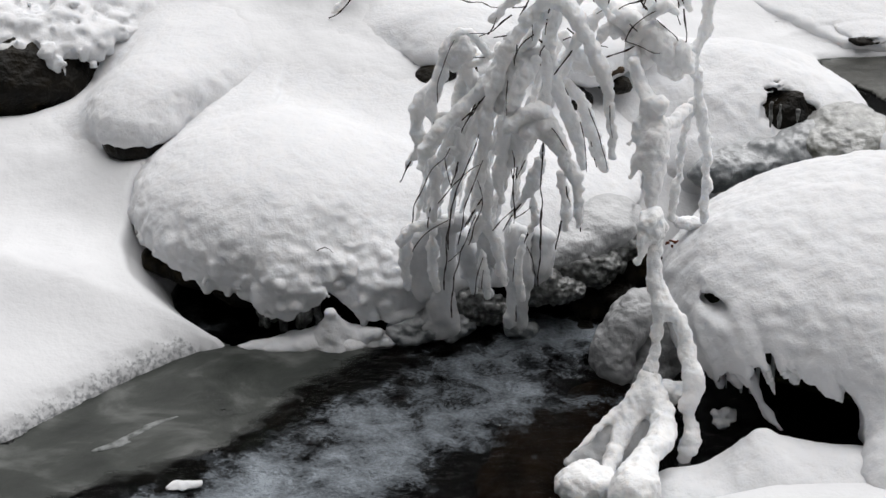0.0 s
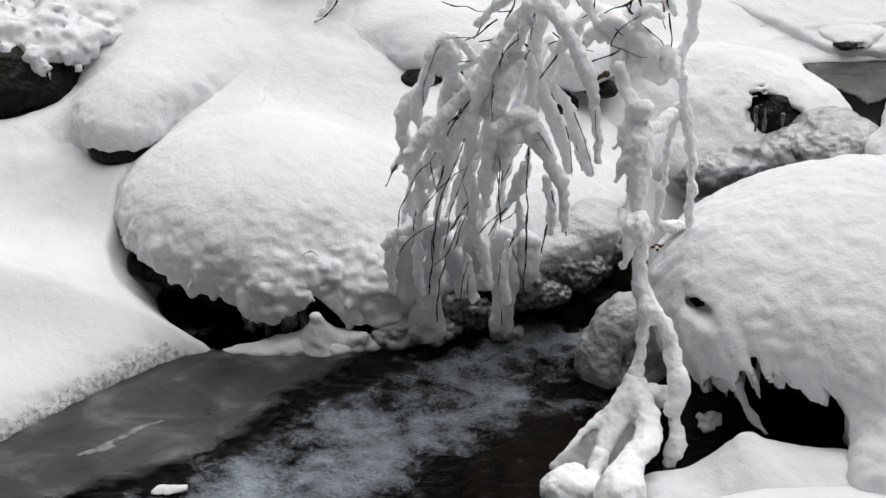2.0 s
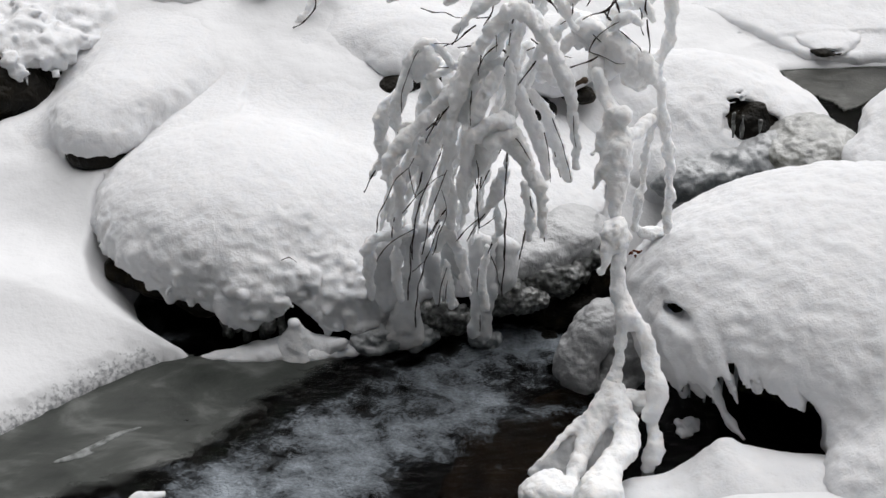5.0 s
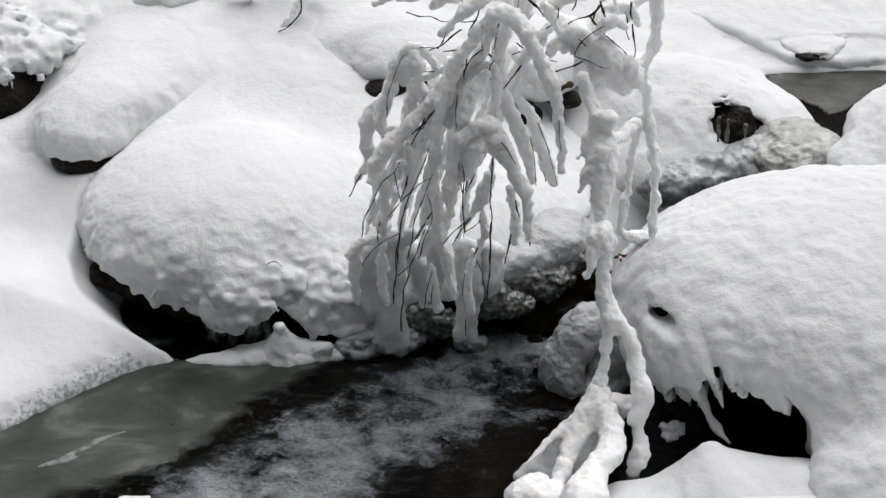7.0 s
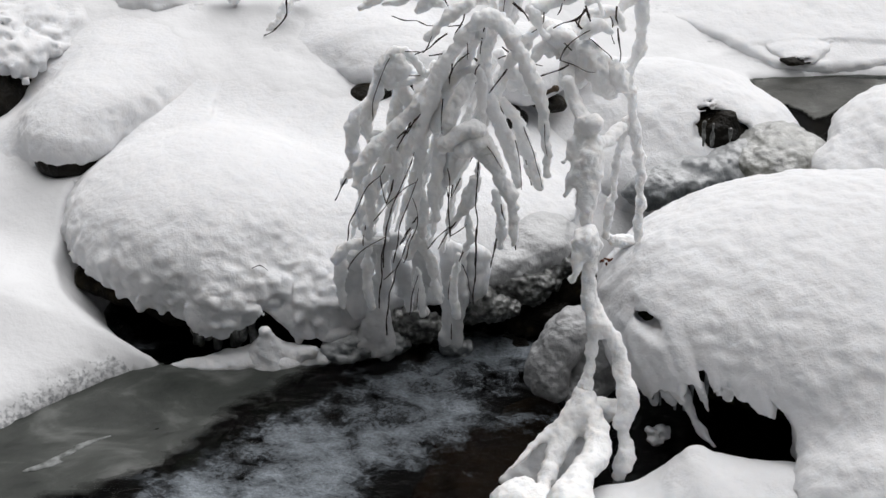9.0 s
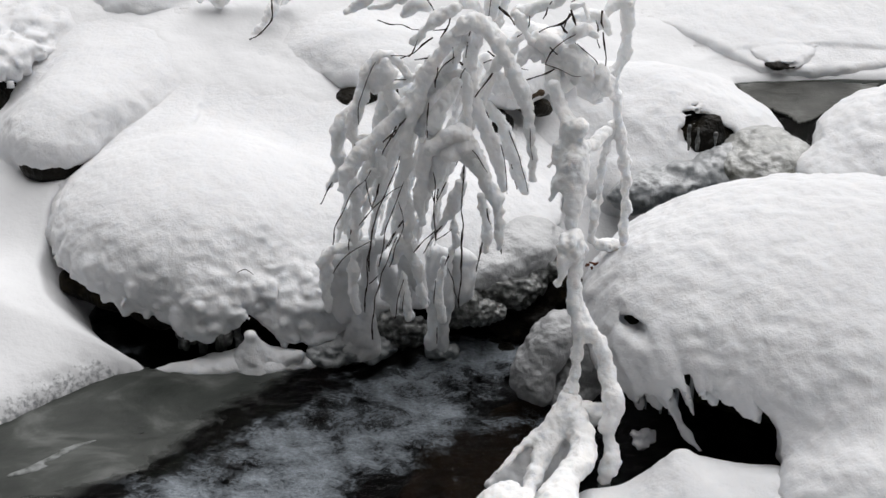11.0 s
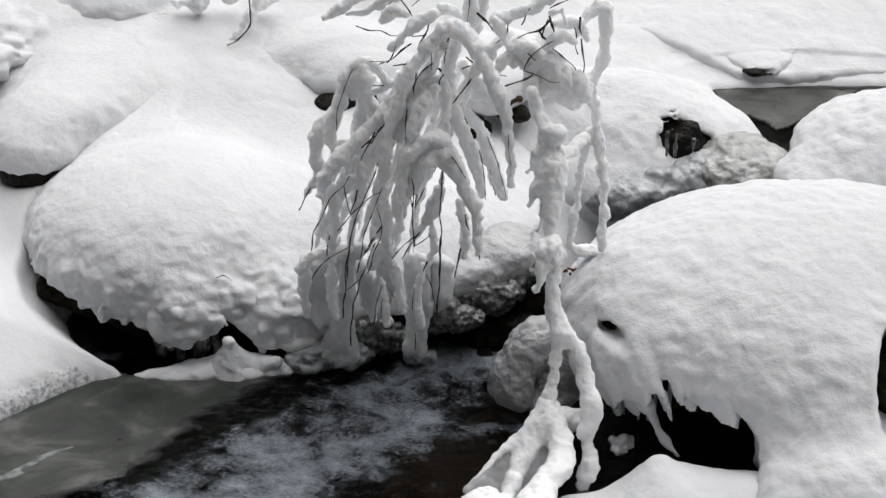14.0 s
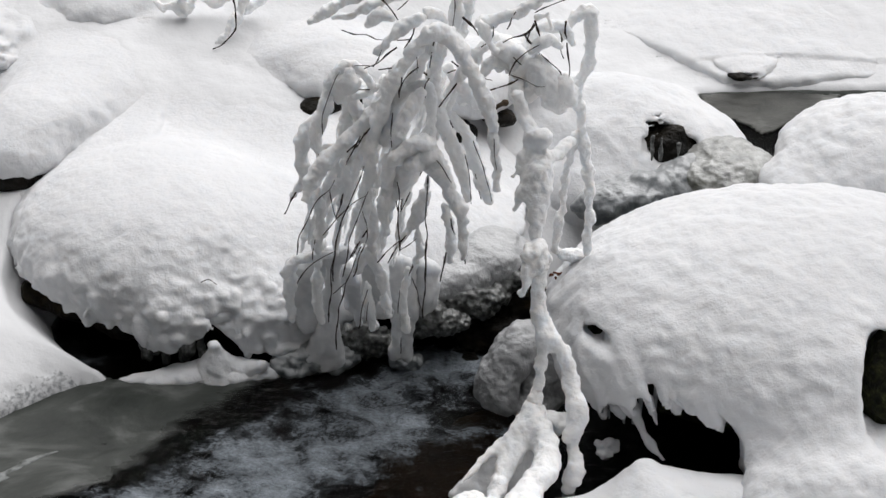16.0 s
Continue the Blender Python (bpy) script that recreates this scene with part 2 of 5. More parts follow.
def skin(field, lo, hi, h):
    """The surface where field(points) is zero, as vertices and quads, on a lattice with step h."""
    n = [int(math.ceil((b - a) / h)) + 1 for a, b in zip(lo, hi)]
    axes = [lo[i] + h * np.arange(n[i]) for i in range(3)]
    g = np.stack(np.meshgrid(*axes, indexing="ij"), -1)
    f = field(g.reshape(-1, 3)).reshape(n)
    inside = f < 0
    cells = tuple(m - 1 for m in n)
    total, count = np.zeros((*cells, 3)), np.zeros(cells)
    for ax in range(3):
        others = [i for i in range(3) if i != ax]
        for s in (0, 1):
            for t in (0, 1):
                off = [0, 0, 0]
                off[others[0]], off[others[1]] = s, t
                a = tuple(slice(off[i], off[i] + cells[i]) for i in range(3))
                off[ax] = 1
                b = tuple(slice(off[i], off[i] + cells[i]) for i in range(3))
                fa, fb = f[a], f[b]
                cross = inside[a] != inside[b]
                t01 = np.where(cross, fa / np.where(cross, fa - fb, 1), 0)
                pt = g[a].copy()
                pt[..., ax] += t01 * h
                total += np.where(cross[..., None], pt, 0)
                count += cross
    active = count > 0
    index = np.full(cells, -1)
    index[active] = np.arange(active.sum())
    verts = total[active] / count[active][:, None]
    quads = []
    for ax in range(3):
        u, v = (ax + 1) % 3, (ax + 2) % 3
        a = [slice(1, n[i] - 1) for i in range(3)]
        b = list(a)
        a[ax], b[ax] = slice(0, n[ax] - 1), slice(1, n[ax])
        ia, ib = inside[tuple(a)], inside[tuple(b)]
        where = np.argwhere(ia != ib)
        flip = ia[ia != ib]
        base = where.copy()
        base[:, u] += 1
        base[:, v] += 1

        def cell(du, dv):
            c = base.copy()
            c[:, u] -= du
            c[:, v] -= dv
            return index[c[:, 0], c[:, 1], c[:, 2]]
        q = np.stack([cell(1, 1), cell(0, 1), cell(0, 0), cell(1, 0)], 1)
        q[~flip] = q[~flip][:, ::-1]
        quads.append(q)
    quads = np.concatenate(quads)
    return verts, quads[(quads >= 0).all(1)]


def normals_of(verts, quads):
    d = np.cross(verts[quads[:, 2]] - verts[quads[:, 0]], verts[quads[:, 3]] - verts[quads[:, 1]])
    nrm = np.zeros_like(verts)
    for i in range(4):
        np.add.at(nrm, quads[:, i], d)
    return nrm / np.maximum(np.linalg.norm(nrm, axis=1), 1e-9)[:, None]


def mesh_from(name, verts, quads, material):
    me = bpy.data.meshes.new(name)
    me.vertices.add(len(verts))
    me.vertices.foreach_set("co", np.asarray(verts, dtype=np.float32).ravel())
    me.loops.add(quads.size)
    me.loops.foreach_set("vertex_index", quads.ravel().astype(np.int32))
    me.polygons.add(len(quads))
    me.polygons.foreach_set("loop_start", np.arange(0, quads.size, quads.shape[1], dtype=np.int32))
    me.polygons.foreach_set("loop_total", np.full(len(quads), quads.shape[1], dtype=np.int32))
    me.polygons.foreach_set("use_smooth", np.ones(len(quads), dtype=bool))
    me.materials.append(material)
    me.update(calc_edges=True)
    return me


def solid(name, field, lo, hi, h, material, relief=(), parent=None, label="", calm=None, smooth_top=0.0):
    """A modelled body. relief: (size, height, octaves) of lumps pushed out along the normals."""
    verts, quads = skin(field, lo, hi, h)
    for i, (size, height, octaves) in enumerate(relief):
        nrm = normals_of(verts, quads)
        push = height * lumps(verts, size, octaves, 11 * i + len(name)) * (1.0 - smooth_top * smoothstep(0.55, 0.95, nrm[:, 2]))
        verts = verts + nrm * (push * calm(verts) if calm else push)[:, None]
    ob = new(name, mesh_from(name, verts, quads, material))
    if parent:
        ob.parent = parent
    if label:
        ob["label"] = label
    return ob


def thing(name, label, category, group="", kind=""):
    return tagged(new(name), label, category, group, kind)


def spline(points, step):
    """Points along a smooth curve through the given ones, about a step apart."""
    p = [Vector(q) for q in points]
    p = [2 * p[0] - p[1], *p, 2 * p[-1] - p[-2]]
    out = []
    for a, b, c, d in zip(p, p[1:], p[2:], p[3:]):
        n = max(1, int((c - b).length / step))
        for i in range(n):
            t = i / n
            out.append(0.5 * (2 * b + (c - a) * t + (2 * a - 5 * b + 4 * c - d) * t * t + (3 * b - a - 3 * c + d) * t ** 3))
    return out + [p[-2]]


def snow_arm(parent, points, radii, seed, material=None, name="snow_coat", h=0.003, uneven=0.36, label="", rattle=0.05):
    """Snow packed along a hanging shoot: an uneven, drooping roll."""
    rng = random.Random(seed)
    shift = Vector((seed * 3.7, 0, 0))
    path = spline(points, 0.012)
    n = len(path)
    rad = []
    for i in range(n):
        t = i / max(1, n - 1) * (len(radii) - 1)
        j = min(int(t), len(radii) - 2)
        rad.append((radii[j] + (radii[j + 1] - radii[j]) * (t - j)) * (1 + uneven * noise.noise(path[i] * 26 + shift) + rattle * rng.uniform(-1, 1)))
    xyz = np.array(path)
    m = max(rad) + 3 * h
    lo, hi = xyz.min(0) - m, xyz.max(0) + m

    def field(p):
        d = np.full(len(p), 1.0)
        for i in range(n - 1):
            a, b = xyz[i], xyz[i + 1]
            r = max(rad[i], rad[i + 1]) + 0.03
            near = np.where(((p > np.minimum(a, b) - r) & (p < np.maximum(a, b) + r)).all(1))[0]
            if len(near):
                d[near] = smin(d[near], rod(p[near], a, b, rad[i], rad[i + 1]), 0.004)
        return d
    return solid(name, field, lo, hi, h, material or LIT_BRANCH_SNOW, [(0.030, 0.0042, 2), (0.012, 0.0028, 2)], parent, label)


def twig(parent, points, r0, r1, material=None, name="twig", label=""):
    """A thin tapered bare shoot."""
    path = spline(points, 0.009)
    bm = bmesh.new()
    rings = []
    for i, c in enumerate(path):
        t = i / (len(path) - 1)
        ahead = (path[min(i + 1, len(path) - 1)] - path[max(i - 1, 0)]).normalized()
        side = ahead.cross(Vector((0.3, 1, 0.2))).normalized()
        up = ahead.cross(side)
        r = (r0 + (r1 - r0) * t) * (1 + 0.25 * noise.noise(c * 60) + (0.7 if i % 4 == 2 else 0.0))
        c = c + Vector((noise.noise(c * 22), 0, noise.noise(c * 22 + Vector((9, 9, 9))))) * 0.005
        rings.append([bm.verts.new(c + (side * math.cos(a) + up * math.sin(a)) * r) for a in (k * math.tau / 6 for k in range(6))])
    for a, b in zip(rings, rings[1:]):
        for k in range(6):
            bm.faces.new((a[k], a[(k + 1) % 6], b[(k + 1) % 6], b[k]))
    bm.faces.new(rings[0][::-1])
    bm.faces.new(rings[-1])
    me = bpy.data.meshes.new(name)
    bm.to_mesh(me)
    bm.free()
    me.materials.append(material or BARK)
    for f in me.polygons:
        f.use_smooth = True
    ob = new(name, me)
    ob.parent = parent
    if label:
        ob["label"] = label
    return ob


# ---------------------------------------------------------------- ground
# Outline nearer than y 2.2 is unseen: dark water added to cut bounced light.
POOL = [(-1.265, 2.543), (-1.042, 2.751), (-0.928, 2.866), (-0.849, 2.953), (-0.743, 3.051), (-0.688, 3.090), (-0.620, 3.115), (-0.666, 3.149), (-0.718, 3.201), (-0.770, 3.274), (-0.792, 3.345), (-0.780, 3.450), (-0.55, 3.50),
        (-0.20, 3.46), (0.10, 3.42), (0.30, 3.42), (0.45, 3.56), (0.75, 3.66), (0.98, 3.72), (1.0, 3.58), (0.70, 3.40), (1.0, 3.15), (1.0, 2.85), (0.90, 2.66), (0.70, 2.60), (0.52, 2.58), (0.36, 2.52), (0.30, 2.42), (0.42, 2.22), (0.78, 1.92), (1.10, 1.40), (1.24, 0.60), (1.20, -0.4), (0.98, -1.5), (0.66, -2.3), (0.20, -2.85), (-0.45, -3.12), (-1.1, -3.1), (-1.7, -2.75), (-2.2, -2.1), (-2.52, -1.0), (-2.58, 0.2), (-2.44, 1.1), (-2.14, 1.8), (-1.72, 2.22)]
POND_EDGE = [(0.876, 4.271), (1.136, 4.299), (1.440, 4.299), (1.9, 4.35), (1.9, 3.85), (1.25, 3.72), (0.95, 3.72), (0.931, 4.044), (0.891, 4.172)]
FLOW = [(0.143, 3.107), (0.014, 3.018), (-0.155, 2.850), (-0.332, 2.676), (-0.537, 2.500)]


def inside_of(poly, x, y):
    """Signed distance to a closed outline in plan; inside is negative."""
    d, sign = np.full(x.shape, 1e9), np.ones(x.shape)
    for (ax, ay), (bx, by) in zip(poly, poly[1:] + poly[:1]):
        ex, ey, wx, wy = bx - ax, by - ay, x - ax, y - ay
        t = np.clip((wx * ex + wy * ey) / (ex * ex + ey * ey), 0, 1)
        d = np.minimum(d, (wx - ex * t) ** 2 + (wy - ey * t) ** 2)
        c1, c2, c3 = y >= ay, y < by, ex * wy > ey * wx
        sign = np.where((c1 & c2 & c3) | (~c1 & ~c2 & ~c3), -sign, sign)
    return sign * np.sqrt(d)


def hump(x, y, cx, cy, rx, ry):
    return np.exp(-(((x - cx) / rx) ** 2 + ((y - cy) / ry) ** 2))


def ground_height(x, y):
    flat = np.stack([x.ravel(), y.ravel(), 0 * x.ravel()], 1)
    n1 = lumps(flat, 0.45, 2, 3).reshape(x.shape)
    d = inside_of(POOL, x, y)
    hill = 0.30 + 0.36 * (y - 3.75)
    hill = np.where(y > 5.2, 0.822 + 0.30 * (y - 5.2) - 0.0004 * np.clip(y - 5.2, 0, 200) ** 2, hill)
    bank = 0.045 * (1 - np.exp(-np.maximum(d, 0) / 0.03)) + 0.33 * np.clip(d, 0, 0.36)
    hill = np.where((x < -0.4) & (y < 3.6), smax(hill, bank, 0.06), hill)
    right = 0.215 + 0.24 * np.maximum(0, y - 4.30) - 0.10 * smoothstep(4.05, 3.70, y)
    right = np.where(y > 5.2, right + 0.2 * (y - 5.2), right)
    z = hill + (right - hill) * smoothstep(0.10, 0.60, x)
    near = 0.06 + 0.30 * np.clip(2.60 - y, -0.2, 2.0) + 0.05 * np.clip(-y - 0.4, 0, 300)
    wide = 0.075 + 0.9 * smoothstep(1.1, 2.6, np.abs(x))
    z = z + (near - z) * smoothstep(2.625 + wide, 2.625 - wide, y)
    # rises and hollows of the bank
    z = z + 0.030 * hump(x, y, -0.98, 3.20, 0.20, 0.12) + 0.035 * hump(x, y, -1.25, 3.16, 0.25, 0.10) - 0.020 * hump(x, y, -1.05, 3.45, 0.40, 0.10)
    z = z + 0.045 * hump(x, y, -0.86, 3.52, 0.13, 0.08) + 0.020 * hump(x, y, -0.42, 3.84, 0.35, 0.14) + 0.03 * hump(x, y, -0.70, 3.98, 0.14, 0.16)
    z = z - 0.16 * hump(x, y, -1.34, 3.90, 0.26, 0.11)
    z = z + 0.012 * n1 * smoothstep(0.0, 0.2, np.abs(z))
    steep = 0.95 - 0.45 * smoothstep(2.4, 1.8, y)
    rim = 0.004 + 0.040 * (1 - np.exp(-np.maximum(d, 0) / 0.02)) + steep * np.maximum(d, 0)
    shoulder = 0.008 + 1.25 * np.maximum(d, 0) + 3.0 * np.maximum(d - 0.09, 0)
    rim = rim + (shoulder - rim) * smoothstep(3.02, 3.16, y) * smoothstep(-0.55, -0.62, x)
    z = smin(z, rim, 0.03)
    shelve = 0.06 + 0.30 * smoothstep(2.3, 1.7, y)
    z = z + (-0.10 - z) * smoothstep(0.012, -shelve, d)
    e = inside_of(POND_EDGE, x, y)
    z = np.where(e < 0.10, smin(z, 0.205 + 0.3 * np.maximum(e, 0), 0.02), z)
    return z + (0.10 - z) * smoothstep(0.01, -0.06, e)


def spread(lo, hi, step, out):
    mid = list(np.arange(lo, hi + step / 2, step))
    low, high, s = [lo], [hi], step
    while high[-1] < out:
        s = min(s * 1.07, 0.045) if high[-1] - hi < 6 else s * 1.3
        high.append(high[-1] + s)
        low.append(low[-1] - s)
    return np.array(low[:0:-1] + mid + high[1:])


def ground_sheet():
    xs, ys = spread(-1.5, 1.6, 0.009, 350), spread(2.3, 5.0, 0.009, 350)
    gx, gy = np.meshgrid(xs, ys)
    gz = ground_height(gx, gy)
    verts = np.stack([gx, gy, gz], -1).reshape(-1, 3)
    d = inside_of(POOL, verts[:, 0], verts[:, 1])
    e = inside_of(POND_EDGE, verts[:, 0], verts[:, 1])
    left = (verts[:, 0] < -0.5) & (verts[:, 1] < 3.10)
    pits = np.where(left & (d > -0.02), smoothstep(0.065, 0.015, d), 0)
    verts[:, 2] -= 0.012 * np.clip(lumps(verts, 0.022, 1, 15) - 0.25, 0, 1) * pits
    close = (np.abs(verts[:, 0]) < 1.6) & (verts[:, 1] < 5.2) & (verts[:, 1] > 2.3) & (verts[:, 2] > 0.10)
    verts[:, 2] += np.where(close, 0.004 * lumps(verts, 0.08, 2, 8) + 0.0010 * lumps(verts, 0.026, 2, 19), 0) * smoothstep(0.10, 0.22, verts[:, 2])
    w, r = len(xs), np.arange(len(xs) - 1)
    rows = np.arange(len(ys) - 1)[:, None] * w
    q = ((rows + r)[..., None] + np.array([0, 1, w + 1, w])).reshape(-1, 4)
    me = mesh_from("ground", verts, q, GROUND)
    edge = 0.58 * np.where(left, smoothstep(0.075, 0.005, d), smoothstep(0.02, -0.01, d))
    bed = np.maximum(smoothstep(0.004, -0.012, verts[:, 2]) * (d < 0.02), smoothstep(0.0, -0.03, e))
    me.attributes.new("edge", "FLOAT", "POINT").data.foreach_set("value", edge.astype(np.float32))
    me.attributes.new("bed", "FLOAT", "POINT").data.foreach_set("value", bed.astype(np.float32))
    return tagged(new("ground", me), "deep smooth fresh snow covering the stream banks", "snow", kind="structure")


ground_sheet()


OPEN_EDGE = [(-0.218, 3.153), (-0.313, 3.040), (-0.427, 2.932), (-0.498, 2.810), (-0.557, 2.723), (-0.643, 2.676), (-0.768, 2.613), (-0.876, 2.543), (-1.062, 2.418)]


def along(path, x, y):
    """Distance in plan from an open line."""
    d = np.full(x.shape, 1e9)
    for (ax, ay), (bx, by) in zip(path, path[1:]):
        ex, ey, wx, wy = bx - ax, by - ay, x - ax, y - ay
        t = np.clip((wx * ex + wy * ey) / (ex * ex + ey * ey), 0, 1)
        d = np.minimum(d, np.hypot(wx - ex * t, wy - ey * t))
    return d


def sheet(name, outline, z, material, label, category, kind="structure", step=0.012, wave=0.0, thick=0.0, rough=0.02, froth=False, cover=None):
    """A level surface of water or ice within an outline."""
    xs = [p[0] for p in outline]
    ys = [p[1] for p in outline]
    rows = np.arange(max(min(ys), 2.2), max(ys) + step, step)
    if min(ys) < 2.2:
        rows = np.concatenate([np.arange(min(ys), 2.2 - 0.02, 0.05), rows])
    gx, gy = np.meshgrid(np.arange(min(xs), max(xs) + step, step), rows)
    pts = np.stack([gx, gy, np.full(gx.shape, z)], -1).reshape(-1, 3)
    keep = inside_of(outline, gx + rough * lumps(pts, 0.12, 3, 9).reshape(gx.shape), gy + rough * lumps(pts, 0.12, 3, 8).reshape(gx.shape)) < 0
    stir = np.ones(len(pts))
    if froth:
        stir = smoothstep(0.30, 0.03, along(FLOW, pts[:, 0], pts[:, 1]))
    pts[:, 2] += wave * (0.3 + stir) * (lumps(pts, 0.07, 3, 4) + 0.5 * lumps(pts * np.array([1.0, 1.6, 1.0]), 0.028, 1, 6))
    w = gx.shape[1]
    ids = np.arange(gx.size).reshape(gx.shape)
    q = np.stack([ids[:-1, :-1], ids[:-1, 1:], ids[1:, 1:], ids[1:, :-1]], -1)
    ok = keep[:-1, :-1] & keep[:-1, 1:] & keep[1:, 1:] & keep[1:, :-1]
    q = q[ok]
    used = np.unique(q)
    back = np.zeros(gx.size, int)
    back[used] = np.arange(len(used))
    me = mesh_from(name, pts[used], back[q], material)
    if froth:
        me.attributes.new("froth", "FLOAT", "POINT").data.foreach_set("value", stir[used].astype(np.float32))
    if cover:
        me.attributes.new("cover", "FLOAT", "POINT").data.foreach_set("value", smoothstep(*cover, along(OPEN_EDGE, pts[used, 0], pts[used, 1])).astype(np.float32))
    ob = new(name, me)
    if thick:
        m = ob.modifiers.new("thickness", "SOLIDIFY")
        m.thickness, m.offset = thick, -1
    return tagged(ob, label, category, kind=kind)


sheet("water", [(-2.8, -3.3), (1.5, -3.3), (1.5, 4.0), (-2.8, 4.0)], 0.0, WATER, "fast dark stream water with drifting froth", "water", step=0.0105, wave=0.006, rough=0, froth=True)
sheet("pond_water", [(0.75, 3.70), (2.0, 3.70), (2.0, 4.5), (0.75, 4.5)], 0.195, POND, "still dark water of the upper pool", "water", wave=0.001, rough=0)
sheet("pond_ice", [(0.80, 4.00), (0.940, 4.098), (1.011, 3.991), (1.156, 4.098), (1.320, 4.267), (1.133, 4.283), (0.891, 4.263)], 0.199, POND_ICE, "dull grey ice with snow traces on the upper pool", "ice", "structure", 0.008, 0.0004, 0.006)
sheet("ice_sheet", [(-1.324, 2.551), (-1.048, 2.771), (-0.853, 2.974), (-0.681, 3.141), (-0.498, 3.118), *OPEN_EDGE], 0.0025, SHEET_ICE, "smooth grey ice sheet over the still edge of the pool", "ice", "structure", 0.007, 0.0003, 0.008, cover=(-0.02, 0.11))


# ---------------------------------------------------------------- boulders with snow caps
def snow_boulder(label):
    return thing("snowy_boulder", label, "boulder", "snow-capped boulders in the stream")


def draped(body, y0, y1, k=0.14, reach=0.17, shift=None):
    """A cap whose snow runs out smoothly into the snow of the bank behind y0 to y1."""
    def field(p):
        d = body(p)
        if shift:
            p = p - np.stack([0 * d, shift(p[:, 0]), 0 * d], 1)
            return blend(p, d, p[:, 1] + shift(p[:, 0]))
        return blend(p, d, p[:, 1])

    def blend(p, d, ahead):
        column = int(np.argmax(ahead != ahead[0]))
        g = np.repeat(ground_height(p[::column, 0], ahead[::column]), column)
        kk = 0.004 + (k - 0.004) * smoothstep(y0, y1, p[:, 1])
        low = (p[:, 2] - g + 0.003) * 0.92 + 0.2 * smoothstep(y0 + 0.02, y0 - 0.02, p[:, 1])
        return np.maximum(smin(d, low, kk), d - reach)
    return field


def fluffy(body, flat=0.10):
    return lambda v: 0.12 + 0.88 * smoothstep(flat, 0.015, body(v))


def cap(parent, body, lo, hi, h, y0, y1, k=0.14, material=None, relief=None, shift=None):
    return solid("snow_cap", draped(body, y0, y1, k, shift=shift), lo, hi, h, material or SNOW, relief or FLUFF, parent, calm=fluffy(body), smooth_top=0.75)


FLUFF = [(0.06, 0.0050, 2), (0.024, 0.0034, 2)]

main = snow_boulder("dark wet boulder under a thick rounded snow cap")
solid("rock", lambda p: smin(smin(ball(p, (-0.47, 3.60, 0.02), (0.33, 0.30, 0.14)), ball(p, (-0.05, 3.56, 0.0), (0.36, 0.26, 0.15)), 0.05), rod(p, (-0.835, 3.360, 0.087), (-0.598, 3.260, 0.043), 0.030, 0.026), 0.03),
      (-0.88, 3.2, -0.18), (0.40, 3.98, 0.24), 0.012, ROCK, [(0.12, 0.02, 3), (0.03, 0.004, 2)], main)


def main_cap(p):
    d = ball(p, (-0.548, 3.520, 0.170), (0.345, 0.350, 0.190))
    d = smin(d, ball(p, (-0.02, 3.580, 0.110), (0.42, 0.36, 0.20)), 0.10)
    for c, r in (((-0.476, 3.220, 0.131), (0.075, 0.085, 0.070)), ((-0.505, 3.210, 0.068), (0.035, 0.04, 0.045)), ((-0.299, 3.270, 0.092), (0.12, 0.10, 0.09)), ((-0.252, 3.240, 0.040), (0.07, 0.06, 0.06))):
        d = smin(d, ball(p, c, r), 0.08)
    x, z = p[:, 0], p[:, 2]
    low = smoothstep(0.26, 0.12, z) * smoothstep(0.0, -0.2, x)
    d = d + 0.010 * lumps(p, 0.045, 2, 22) * low - 0.012 * np.abs(lumps(p, 0.026, 1, 23)) * low
    lip = np.interp(x, [-0.90, -0.80, -0.71, -0.60, -0.565, -0.545, -0.48, -0.42, -0.395, -0.36, -0.32, -0.25, -0.10, 0.05, 0.20, 0.40], [0.155, 0.145, 0.105, 0.080, 0.085, 0.062, 0.056, 0.075, 0.110, 0.085, 0.030, 0.034, 0.06, 0.09, 0.15, 0.22])
    return smax(d, lip + 0.014 * lumps(p, 0.040, 2, 21) - z, 0.018)


cap(main, main_cap, (-1.05, 3.05, -0.02), (0.60, 4.10, 0.48), 0.0062, 3.36, 3.56, shift=lambda x: 0.16 * smoothstep(-0.35, -0.65, x))

dome = snow_boulder("broad mossy boulder under a deep snow dome with ragged hem")
solid("rock", lambda p: smin(ball(p, (0.98, 3.16, 0.06), (0.46, 0.32, 0.20)), smin(ball(p, (1.045, 2.800, 0.198), (0.085, 0.10, 0.17)), ball(p, (0.458, 2.965, 0.204), (0.05, 0.05, 0.035)), 0.01), 0.03), (0.34, 2.70, -0.16), (1.50, 3.55, 0.34), 0.013, MOSS, [(0.10, 0.02, 3), (0.03, 0.005, 2)], dome)


DRIPS = [((0.452, 2.910, 0.102), (0.465, 2.880, 0.070), 0.020, 0.008), ((0.482, 2.870, 0.126), (0.500, 2.840, 0.090), 0.020, 0.010), ((0.505, 2.840, 0.141), (0.540, 2.800, 0.075), 0.017, 0.010), ((0.540, 2.800, 0.075), (0.577, 2.770, 0.033), 0.011, 0.009),
         ((0.544, 2.820, 0.155), (0.564, 2.790, 0.108), 0.014, 0.006), ((0.581, 2.800, 0.175), (0.601, 2.780, 0.149), 0.013, 0.005), ((0.620, 2.790, 0.187), (0.644, 2.770, 0.145), 0.012, 0.004), ((0.668, 2.780, 0.202), (0.690, 2.760, 0.172), 0.010, 0.004)]


